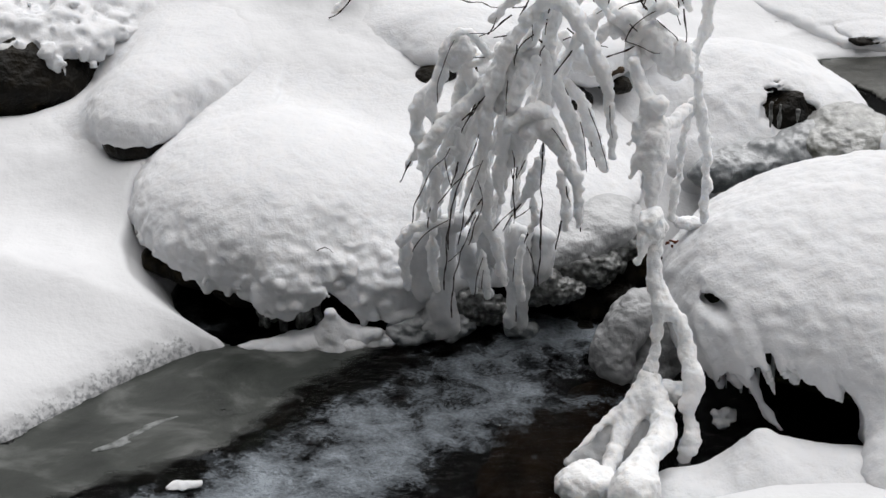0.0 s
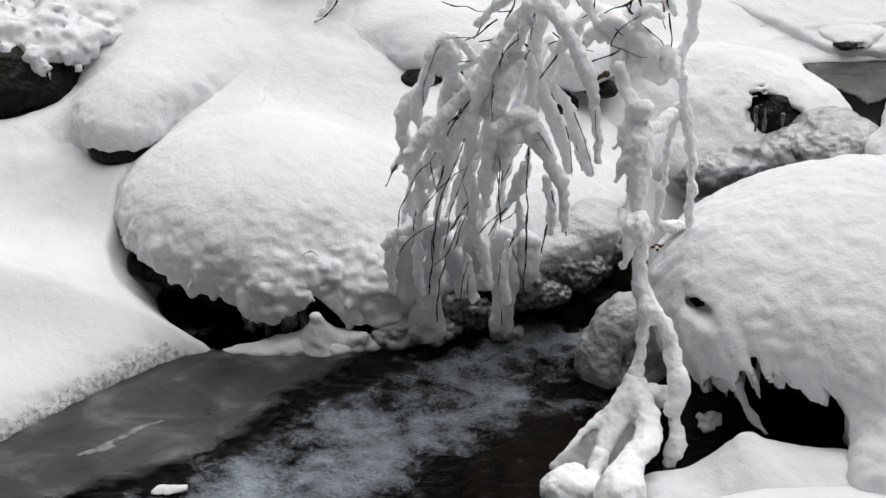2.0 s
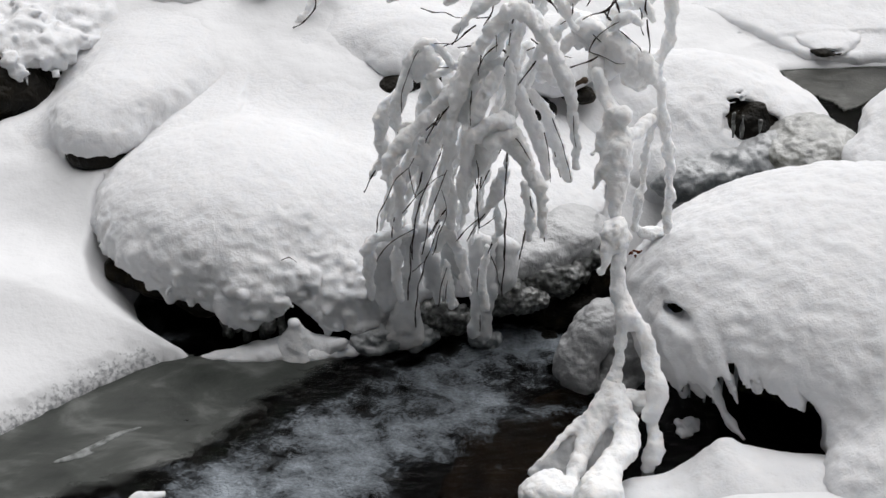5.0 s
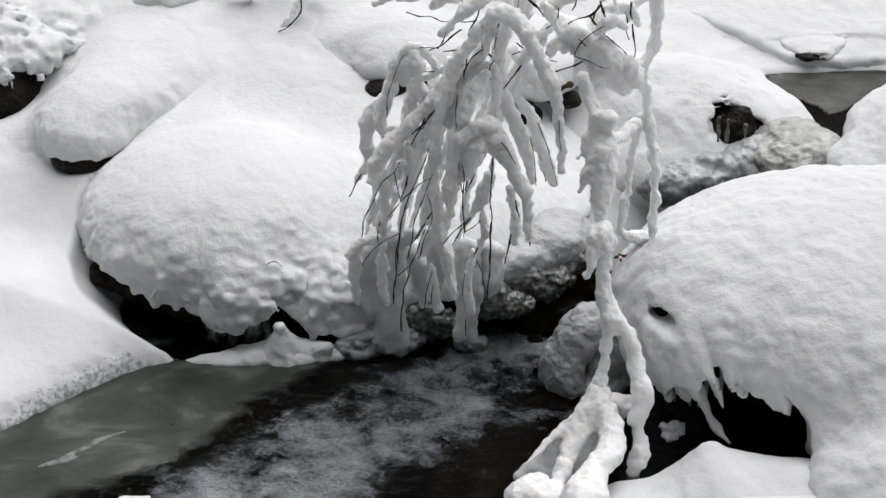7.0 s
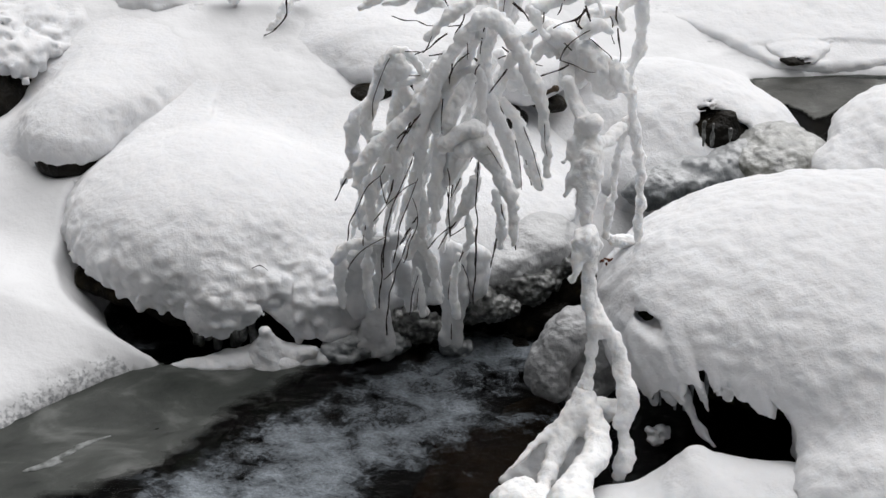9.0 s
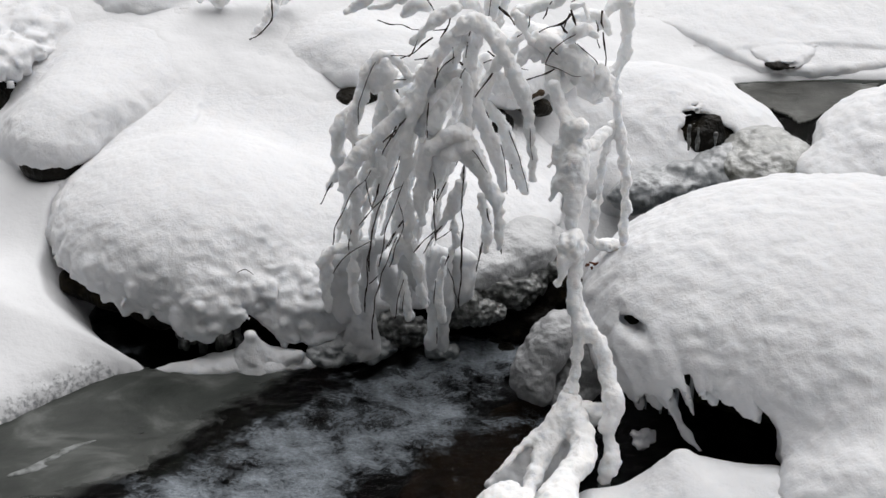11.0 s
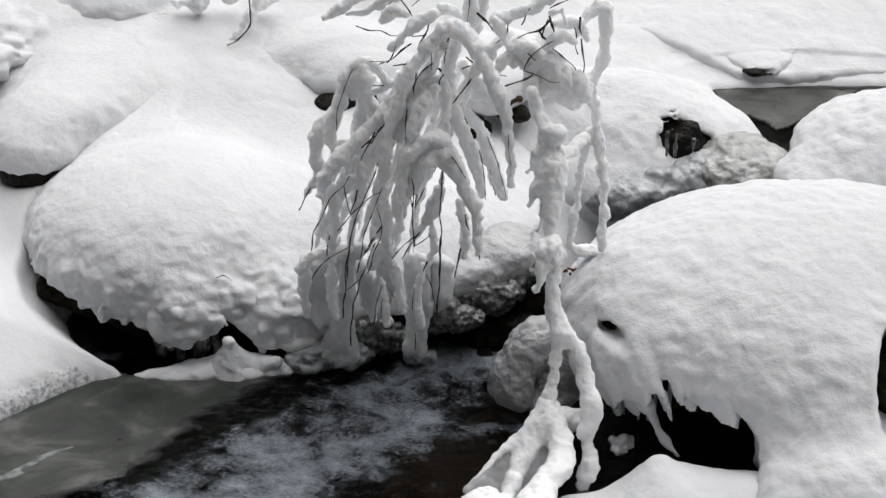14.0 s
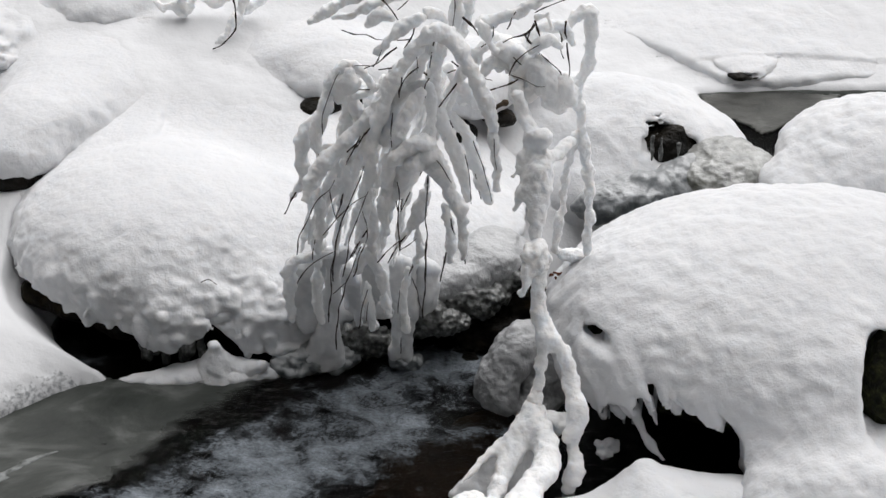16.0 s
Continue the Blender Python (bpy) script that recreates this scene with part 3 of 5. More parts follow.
def dome_cap(p):
    d = ball(p, (0.925, 3.100, 0.192), (0.56, 0.42, 0.235))
    d = smin(d, ball(p, (0.535, 3.020, 0.147), (0.155, 0.22, 0.16)), 0.10)
    x, z = p[:, 0], p[:, 2]
    slant = np.stack([0.88 * x + 0.46 * z, 0.25 * p[:, 1], 0.12 * (0.46 * x - 0.88 * z)], 1)
    ragged = (0.6 * lumps(slant, 0.034, 2, 31) + 0.6 * lumps(slant, 0.013, 2, 33)) * smoothstep(0.80, 0.68, x)
    hem = 0.125 + 0.045 * smoothstep(0.40, 0.52, x) + 0.045 * ragged
    d = d + 0.007 * ragged * smoothstep(0.36, 0.16, z) * smoothstep(3.05, 2.9, p[:, 1])
    d = smax(d, hem - z, 0.02)
    for a, b, ra, rb in DRIPS:
        d = smin(d, rod(p, a, b, ra, rb), 0.010)
    column = smin(ball(p, (0.904, 2.760, 0.066), (0.165, 0.15, 0.22)), ball(p, (0.929, 2.580, 0.033), (0.24, 0.15, 0.16)), 0.08)
    d = smin(d, column, 0.13)
    d = smax(d, -ball(p, (0.991, 2.700, 0.249), (0.055, 0.20, 0.098)), 0.02)
    return smax(d, -ball(p, (0.442, 2.880, 0.258), (0.026, 0.14, 0.015)), 0.006)


solid("snow_cap", dome_cap, (0.30, 2.35, -0.12), (1.55, 3.65, 0.55), 0.0075, SNOW, FLUFF, dome, smooth_top=0.35, calm=lambda v: 1.0 + 0.2 * smoothstep(0.30, 0.18, v[:, 2]))
back = snow_boulder("half-buried rock on the bank under a snow cushion")
solid("rock", lambda p: ball(p, (-0.898, 3.660, 0.273), (0.10, 0.12, 0.07)), (-1.1, 3.4, 0.0), (-0.6, 3.95, 0.42), 0.010, ROCK, [(0.08, 0.01, 3)], back)
cap(back, lambda p: smax(smin(ball(p, (-0.894, 3.700, 0.315), (0.125, 0.16, 0.085)), ball(p, (-0.819, 3.860, 0.358), (0.12, 0.18, 0.06)), 0.10), -ball(p, (-0.877, 3.550, 0.207), (0.15, 0.10, 0.06)), 0.02), (-1.25, 3.38, 0.12), (-0.45, 4.20, 0.56), 0.008, 3.56, 3.72, 0.12)

corner = snow_boulder("large dark rock face under patchy lumpy snow")
solid("rock", lambda p: ball(p, (-1.319, 3.990, 0.300), (0.28, 0.22, 0.145)), (-1.75, 3.65, 0.1), (-0.85, 4.3, 0.75), 0.012, ROCK, [(0.12, 0.025, 3), (0.03, 0.006, 2)], corner)
cap(corner, lambda p: smax(ball(p, (-1.293, 4.050, 0.385), (0.30, 0.22, 0.085)) + 0.030 * lumps(p, 0.050, 3, 44), 0.32 - 0.06 * lumps(p, 0.06, 2, 45) - p[:, 2], 0.01), (-1.9, 3.7, 0.2), (-0.75, 4.5, 0.85), 0.009, 3.98, 4.15, 0.12, relief=[(0.03, 0.011, 2), (0.012, 0.002, 1)])

far_left = snow_boulder("small brown rock under a round snow cap")
solid("rock", lambda p: ball(p, (-0.729, 4.200, 0.425), (0.055, 0.07, 0.045)), (-0.95, 4.05, 0.2), (-0.55, 4.4, 0.6), 0.009, ROCK, [(0.05, 0.008, 2)], far_left)
cap(far_left, lambda p: ball(p, (-0.754, 4.260, 0.450), (0.115, 0.13, 0.062)), (-1.0, 4.0, 0.22), (-0.4, 4.6, 0.70), 0.009, 4.14, 4.24, 0.10)

behind = snow_boulder("low rock on the slope behind the branch under rough snow")
solid("rock", lambda p: smin(ball(p, (-0.168, 3.850, 0.340), (0.055, 0.04, 0.022)), ball(p, (-0.034, 3.840, 0.367), (0.06, 0.04, 0.028)), 0.02), (-0.45, 3.7, 0.1), (0.3, 4.15, 0.55), 0.009, ROCK, [(0.05, 0.012, 2)], behind)
cap(behind, lambda p: smax(smin(ball(p, (-0.131, 4.000, 0.367), (0.15, 0.15, 0.085)), ball(p, (0.002, 3.980, 0.368), (0.12, 0.12, 0.06)), 0.05), 0.352 + 0.02 * lumps(p, 0.04, 2, 51) - p[:, 2], 0.015), (-0.55, 3.75, 0.15), (0.35, 4.35, 0.65), 0.008, 3.90, 4.02, 0.12)

hollow = snow_boulder("dark undercut rock behind the branch under a snow hood")
solid("rock", lambda p: smin(ball(p, (0.289, 3.820, 0.329), (0.045, 0.05, 0.026)), ball(p, (0.179, 3.760, 0.310), (0.05, 0.05, 0.022)), 0.02), (-0.1, 3.6, 0.1), (0.5, 4.0, 0.5), 0.008, ROCK, [(0.05, 0.012, 2)], hollow)
cap(hollow, lambda p: smin(ball(p, (0.202, 3.840, 0.390), (0.13, 0.10, 0.060)), ball(p, (0.295, 3.970, 0.404), (0.13, 0.14, 0.05)), 0.05), (-0.2, 3.6, 0.15), (0.65, 4.30, 0.65), 0.008, 3.78, 3.90, 0.12)
log = thing("broken_log", "weathered broken log end poking out of the snow", "log")
twig(log, [(0.239, 3.680, 0.406), (0.268, 3.670, 0.423), (0.297, 3.660, 0.445)], 0.007, 0.006, WOOD, "log_end")

# drifts of the near bank and the mounds round the upper pool
def drift(label, field, lo, hi, h=0.009, material=None, relief=None, run=None):
    ob = solid("snow_mound", draped(field, *run) if run else field, lo, hi, h, material or SNOW, FLUFF if relief is None else relief, calm=fluffy(field) if run else None)
    return tagged(ob, label, "snow mound", "snow mounds on the banks")


drift("smooth pointed snow drift on the near bank", lambda p: smin(smin(smin(ball(p, (0.544, 2.620, -0.042), (0.13, 0.14, 0.135)), rod(p, (0.524, 2.640, 0.028), (0.516, 2.660, 0.091), 0.06, 0.012), 0.06), ball(p, (0.681, 2.600, -0.026), (0.15, 0.14, 0.112)), 0.06), ball(p, (0.397, 2.580, -0.045), (0.15, 0.12, 0.09)), 0.06),
      (0.20, 2.35, -0.15), (1.0, 2.95, 0.25), 0.007, SNOW, [(0.10, 0.006, 2), (0.03, 0.0025, 2)])


def spill_mound(p):
    d = smin(smin(ball(p, (0.643, 3.940, 0.208), (0.23, 0.22, 0.150)), ball(p, (0.467, 3.980, 0.222), (0.22, 0.20, 0.12)), 0.10), ball(p, (0.550, 3.740, 0.145), (0.16, 0.12, 0.10)), 0.10)
    d = smin(d, ball(p, (0.812, 3.860, 0.173), (0.13, 0.14, 0.11)), 0.06)
    gap = smin(ball(p, (0.692, 3.800, 0.282), (0.048, 0.18, 0.034)), ball(p, (0.746, 3.780, 0.257), (0.056, 0.18, 0.040)), 0.02)
    return smax(d, -(gap + 0.012 * lumps(p, 0.03, 2, 61)), 0.005)


drift("snow mound at the spillway with a dark hollow", spill_mound, (0.05, 3.50, -0.05), (1.15, 4.35, 0.48), 0.008, relief=[(0.09, 0.006, 2), (0.026, 0.0022, 2)], run=(3.60, 3.80))
drift("rounded snow mound with an icy foot beside the upper pool", lambda p: smin(ball(p, (1.295, 3.740, 0.265), (0.30, 0.24, 0.135)), ball(p, (1.071, 3.620, 0.246), (0.15, 0.10, 0.06)), 0.08), (0.85, 3.35, -0.02), (1.85, 4.15, 0.45), 0.009)
def far_ledge(p):
    x, y, z = p.T
    g = ground_height(x, y)
    rise = 0.022 - 0.034 * smoothstep(4.35, 5.15, y) - 0.040 * smoothstep(1.10, 1.75, x) - 0.02 * smoothstep(0.85, 0.64, x)
    front = np.interp(x, [0.64, 0.76, 0.96, 1.08, 1.34, 1.70], [4.57, 4.46, 4.305, 4.295, 4.33, 4.40]) + 0.008 * lumps(p, 0.06, 2, 71)
    return smax(z - g - rise, front - y, 0.012)


drift("low snow ledge above the upper pool with a sharp lip", far_ledge, (0.60, 4.22, 0.12), (1.70, 5.00, 0.52), 0.0085, relief=[(0.05, 0.003, 2)])
far_rock = snow_boulder("flat rock across the upper pool under a wide snow cap")
solid("rock", lambda p: ball(p, (1.023, 4.320, 0.233), (0.055, 0.040, 0.007)), (0.8, 4.18, 0.1), (1.3, 4.5, 0.4), 0.006, ROCK, [(0.05, 0.008, 2)], far_rock)
cap(far_rock, lambda p: balls(p, [((0.999, 4.350, 0.239), (0.034, 0.05, 0.008)), ((1.063, 4.350, 0.236), (0.028, 0.05, 0.007)), ((1.035, 4.380, 0.240), (0.05, 0.06, 0.010))], 0.03), (0.6, 4.1, 0.05), (1.5, 4.7, 0.50), 0.007, 4.29, 4.36, 0.07)
inner = solid("rock_face", lambda p: ball(p, (0.727, 3.840, 0.235), (0.085, 0.09, 0.075)), (0.6, 3.7, 0.0), (0.98, 4.05, 0.4), 0.008, ROCK, [(0.05, 0.012, 2)])
tagged(inner, "black wet rock inside the hollow of the snow mound", "rock")

# snow shelf and cone at the foot of the main boulder
shelf = thing("snow_shelf", "low snow ledge with a pointed cone at the boulder's foot", "snow ledge")
solid("ledge", lambda p: smin(smin(ball(p, (-0.524, 3.120, 0.000), (0.085, 0.022, 0.014)), ball(p, (-0.411, 3.144, 0.000), (0.10, 0.045, 0.026)), 0.03), ball(p, (-0.295, 3.150, 0.000), (0.070, 0.035, 0.022)), 0.03),
      (-0.70, 3.0, -0.05), (-0.16, 3.3, 0.10), 0.005, SNOW, [(0.05, 0.006, 2), (0.016, 0.002, 2)], shelf)
solid("cone", lambda p: smin(rod(p, (-0.380, 3.144, 0.000), (-0.384, 3.130, 0.080), 0.060, 0.013), rod(p, (-0.321, 3.148, 0.000), (-0.282, 3.130, 0.027), 0.026, 0.014), 0.04), (-0.52, 3.0, -0.05), (-0.2, 3.30, 0.16), 0.005, SNOW, [(0.05, 0.004, 2), (0.018, 0.0022, 2)], shelf)

# ---------------------------------------------------------------- ice
def ice_group(name, label, pieces, h, material, relief):
    """An ice mass in pieces: (part name, balls, how softly they run together)."""
    whole = thing(name, label, "ice", "ice round the stream")
    for part_name, items, k in pieces:
        lo = np.min([np.array(c) - np.array(r) for c, r in items], axis=0) - 0.03
        hi = np.max([np.array(c) + np.array(r) for c, r in items], axis=0) + 0.03
        ice(part_name, "", lambda p: balls(p, items, k), tuple(lo), tuple(hi), h, material, relief, whole)


def ice(name, label, field, lo, hi, h=0.006, material=None, relief=((0.03, 0.008, 2), (0.012, 0.002, 1)), parent=None):
    ob = solid(name, field, lo, hi, h, material or ICE, relief, parent)
    if parent is None:
        tagged(ob, label, "ice", "ice round the stream")
    return ob


ice_group("ice_lump", "frosted knobbly ice lump beside the falling water", [
    ("body", [((0.278, 3.020, 0.130), (0.045, 0.05, 0.055)), ((0.248, 3.000, 0.085), (0.042, 0.05, 0.050)), ((0.316, 3.040, 0.147), (0.045, 0.05, 0.050)), ((0.220, 2.990, 0.054), (0.024, 0.035, 0.030)), ((0.260, 2.980, 0.046), (0.040, 0.04, 0.030)), ((0.279, 3.030, 0.179), (0.020, 0.03, 0.020))], 0.025),
    ("shoulder", [((0.361, 3.020, 0.071), (0.060, 0.05, 0.075)), ((0.366, 3.040, 0.132), (0.050, 0.05, 0.060)), ((0.330, 2.990, 0.017), (0.050, 0.04, 0.030))], 0.03)],
    0.0036, ICE_AND_SHADE_GREY, ((0.050, 0.008, 2), (0.018, 0.0022, 2), (0.008, 0.0010, 1)))
ice_group("stained_ice", "yellowish knobbly ice over the spillway stones", [
    ("body", [((0.867, 3.740, 0.235), (0.085, 0.07, 0.040)), ((0.816, 3.700, 0.219), (0.075, 0.06, 0.045)), ((0.916, 3.720, 0.245), (0.060, 0.06, 0.035)), ((0.866, 3.660, 0.216), (0.090, 0.06, 0.040)), ((0.841, 3.780, 0.251), (0.050, 0.05, 0.028))], 0.06),
    ("knob", [((0.788, 3.700, 0.240), (0.022, 0.03, 0.030)), ((0.781, 3.670, 0.211), (0.026, 0.03, 0.028))], 0.03)],
    0.0045, TAN_ICE, ((0.05, 0.007, 2), (0.018, 0.0026, 2), (0.010, 0.0010, 1)))
ice_group("blue_ice", "glassy blue-grey ice draped below the hollow", [
    ("drape", [((0.745, 3.700, 0.219), (0.045, 0.04, 0.040)), ((0.701, 3.680, 0.205), (0.060, 0.05, 0.040)), ((0.769, 3.730, 0.240), (0.022, 0.03, 0.026))], 0.05),
    ("apron", [((0.674, 3.670, 0.203), (0.070, 0.05, 0.045)), ((0.606, 3.650, 0.192), (0.075, 0.05, 0.045)), ((0.535, 3.630, 0.176), (0.070, 0.04, 0.045))], 0.05)],
    0.005, ICE, ((0.05, 0.008, 2), (0.020, 0.0034, 2), (0.011, 0.0014, 1)))
APRON = [((0.254, 2.745, 0.098), (0.141, 2.690, 0.007), 0.013, 0.009), ((0.259, 2.740, 0.084), (0.159, 2.680, -0.008), 0.014, 0.010), ((0.261, 2.735, 0.068), (0.184, 2.670, -0.009), 0.014, 0.010), ((0.262, 2.730, 0.049), (0.209, 2.670, -0.009), 0.013, 0.010), ((0.277, 2.755, 0.071), (0.239, 2.700, -0.015), 0.014, 0.012), ((0.295, 2.755, 0.065), (0.267, 2.700, -0.006), 0.013, 0.011)]


def apron(p):
    d = rod(p, *APRON[0])
    for fold in APRON[1:]:
        d = smin(d, rod(p, *fold), 0.03)
    return d


ice("ice_apron", "thin translucent ice apron under the branch fork", apron, (0.06, 2.60, -0.04), (0.32, 2.80, 0.24), 0.004, WET_SHADE_SNOW, ((0.05, 0.004, 2), (0.014, 0.0022, 2)))
ice_group("ice_flank", "rough dark ice crust on the boulder's wet flank", [
    ("crust", [((0.198, 3.270, 0.122), (0.080, 0.05, 0.045)), ((0.272, 3.330, 0.148), (0.060, 0.05, 0.040))], 0.03), ("fringe", [((0.144, 3.210, 0.098), (0.06, 0.03, 0.024)), ((0.092, 3.210, 0.109), (0.06, 0.04, 0.045))], 0.03)],
    0.004, DARK_ICE, ((0.040, 0.006, 2), (0.015, 0.0055, 2), (0.007, 0.0020, 1)))

# grey skin over the snow slope, its colour standing in for shade
ice("ice_glaze", "smooth grey patch that paints shade on the slope above the wet flank", lambda p: balls(p, [((0.276, 3.370, 0.179), (0.060, 0.05, 0.040)), ((0.205, 3.330, 0.167), (0.065, 0.06, 0.045)), ((0.139, 3.290, 0.148), (0.060, 0.06, 0.048)), ((0.234, 3.380, 0.181), (0.070, 0.06, 0.045))], 0.07), (0.0, 3.16, 0.0), (0.44, 3.50, 0.36), 0.005, ICE_AND_SHADE_GREY, ((0.05, 0.006, 2), (0.016, 0.002, 2)))
gully = solid("gully_rock", lambda p: balls(p, [((0.249, 3.300, 0.014), (0.09, 0.06, 0.05)), ((0.173, 3.220, -0.029), (0.07, 0.06, 0.03)), ((0.322, 3.340, 0.083), (0.07, 0.06, 0.06))], 0.02), (0.0, 3.1, -0.1), (0.5, 3.45, 0.26), 0.008, ROCK, [(0.05, 0.014, 3)])
tagged(gully, "black wet rock in the gully behind the branch", "rock")
brown = solid("streambed_stone", lambda p: balls(p, [((0.116, 2.817, -0.050), (0.14, 0.12, 0.035)), ((0.048, 2.684, -0.050), (0.10, 0.10, 0.03)), ((0.213, 2.959, -0.050), (0.08, 0.10, 0.03))], 0.03), (-0.15, 2.4, -0.12), (0.45, 3.05, 0.0), 0.009, BED, [(0.06, 0.010, 3)])
tagged(brown, "brown stony shallows seen through clear water", "stone")
lip_ice = thing("icicle_row", "glassy icicles between the snow lip and the pool", "icicles", "ice round the stream")
for u in range(9):
    x = -0.555 + 0.0165 * u + 0.006 * math.sin(5.1 * u)
    top, low = 0.105 + 0.012 * math.sin(2.3 * u), 0.002 + 0.016 * (math.sin(3.7 * u) + 1)
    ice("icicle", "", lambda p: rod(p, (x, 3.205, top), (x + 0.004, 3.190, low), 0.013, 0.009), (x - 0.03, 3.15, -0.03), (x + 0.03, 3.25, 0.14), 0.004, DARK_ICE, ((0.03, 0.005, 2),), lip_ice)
curtain = thing("ice_curtain", "frozen drape of wet snow below the branch, shade put into its grey", "ice curtain", "ice round the stream")


def drape(name, ribs, k, material, relief=((0.045, 0.006, 2), (0.015, 0.0028, 2))):
    """Smooth hanging folds: (start, end, start radius, end radius)."""
    lo = np.min([np.minimum(a, b) - max(ra, rb) for a, b, ra, rb in ribs], axis=0) - 0.03
    hi = np.max([np.maximum(a, b) + max(ra, rb) for a, b, ra, rb in ribs], axis=0) + 0.03

    def field(p):
        d = None
        for a, b, ra, rb in ribs:
            e = rod(p, a, b, ra, rb)
            d = e if d is None else smin(d, e, k)
        return d
    ice(name, "", field, tuple(lo), tuple(hi), 0.0045, material, relief, curtain)


drape("fold", [((-0.180, 3.170, 0.274), (-0.098, 3.150, 0.309), 0.016, 0.022), ((-0.204, 3.190, 0.251), (-0.200, 3.190, 0.142), 0.016, 0.014), ((-0.178, 3.170, 0.263), (-0.179, 3.170, 0.116), 0.016, 0.015), ((-0.151, 3.180, 0.251), (-0.156, 3.180, 0.118), 0.022, 0.016)], 0.04, WET_SHADE_SNOW)
drape("fold", [((-0.114, 3.150, 0.289), (-0.121, 3.150, 0.196), 0.020, 0.016), ((-0.121, 3.150, 0.196), (-0.130, 3.160, 0.091), 0.016, 0.020), ((-0.130, 3.160, 0.097), (-0.139, 3.170, 0.039), 0.024, 0.046)], 0.03, WET_SHADE_SNOW)
drape("fold", [((-0.034, 3.100, 0.312), (-0.039, 3.100, 0.255), 0.018, 0.013), ((-0.039, 3.100, 0.255), (-0.028, 3.110, 0.152), 0.012, 0.015), ((-0.032, 3.090, 0.323), (-0.007, 3.090, 0.252), 0.014, 0.012), ((-0.007, 3.090, 0.252), (0.012, 3.090, 0.194), 0.012, 0.007)], 0.014, WET_SHADE_SNOW)
drape("fold", [((-0.086, 3.190, 0.251), (-0.082, 3.190, 0.157), 0.022, 0.012), ((-0.062, 3.190, 0.225), (-0.059, 3.190, 0.104), 0.016, 0.010)], 0.03, WET_SHADE_SNOW)
drape("fold", [((0.022, 3.160, 0.283), (0.028, 3.160, 0.190), 0.018, 0.014), ((0.028, 3.160, 0.190), (0.021, 3.160, 0.042), 0.014, 0.011), ((0.050, 3.170, 0.263), (0.056, 3.170, 0.154), 0.018, 0.015), ((0.056, 3.170, 0.154), (0.049, 3.160, 0.033), 0.014, 0.009)], 0.022, WET_SHADE_SNOW)
drape("fold", [((0.078, 3.190, 0.260), (0.084, 3.190, 0.186), 0.020, 0.018), ((0.104, 3.200, 0.239), (0.102, 3.200, 0.150), 0.018, 0.015), ((0.086, 3.190, 0.186), (0.085, 3.190, 0.104), 0.016, 0.010)], 0.03, WET_SHADE_SNOW)
ice("base", "", lambda p: balls(p, [((-0.167, 3.180, 0.026), (0.055, 0.04, 0.030)), ((-0.222, 3.160, 0.011), (0.045, 0.035, 0.022)), ((-0.103, 3.190, 0.020), (0.05, 0.04, 0.024))], 0.05), (-0.36, 2.98, -0.06), (0.06, 3.28, 0.14), 0.004, ICE, ((0.03, 0.007, 2), (0.011, 0.0035, 2)), parent=curtain)
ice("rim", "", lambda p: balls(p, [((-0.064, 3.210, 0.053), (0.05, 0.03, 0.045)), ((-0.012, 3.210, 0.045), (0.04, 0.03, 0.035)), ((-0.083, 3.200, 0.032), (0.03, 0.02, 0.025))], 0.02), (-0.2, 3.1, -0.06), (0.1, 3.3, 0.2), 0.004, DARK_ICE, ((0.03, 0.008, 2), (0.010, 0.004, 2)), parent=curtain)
ice("foot", "", lambda p: balls(p, [((0.028, 3.170, 0.023), (0.022, 0.02, 0.03)), ((0.062, 3.170, 0.011), (0.024, 0.02, 0.020))], 0.03), (-0.1, 3.05, -0.05), (0.2, 3.26, 0.2), 0.004, ICE, ((0.022, 0.006, 2), (0.009, 0.003, 2)), curtain)

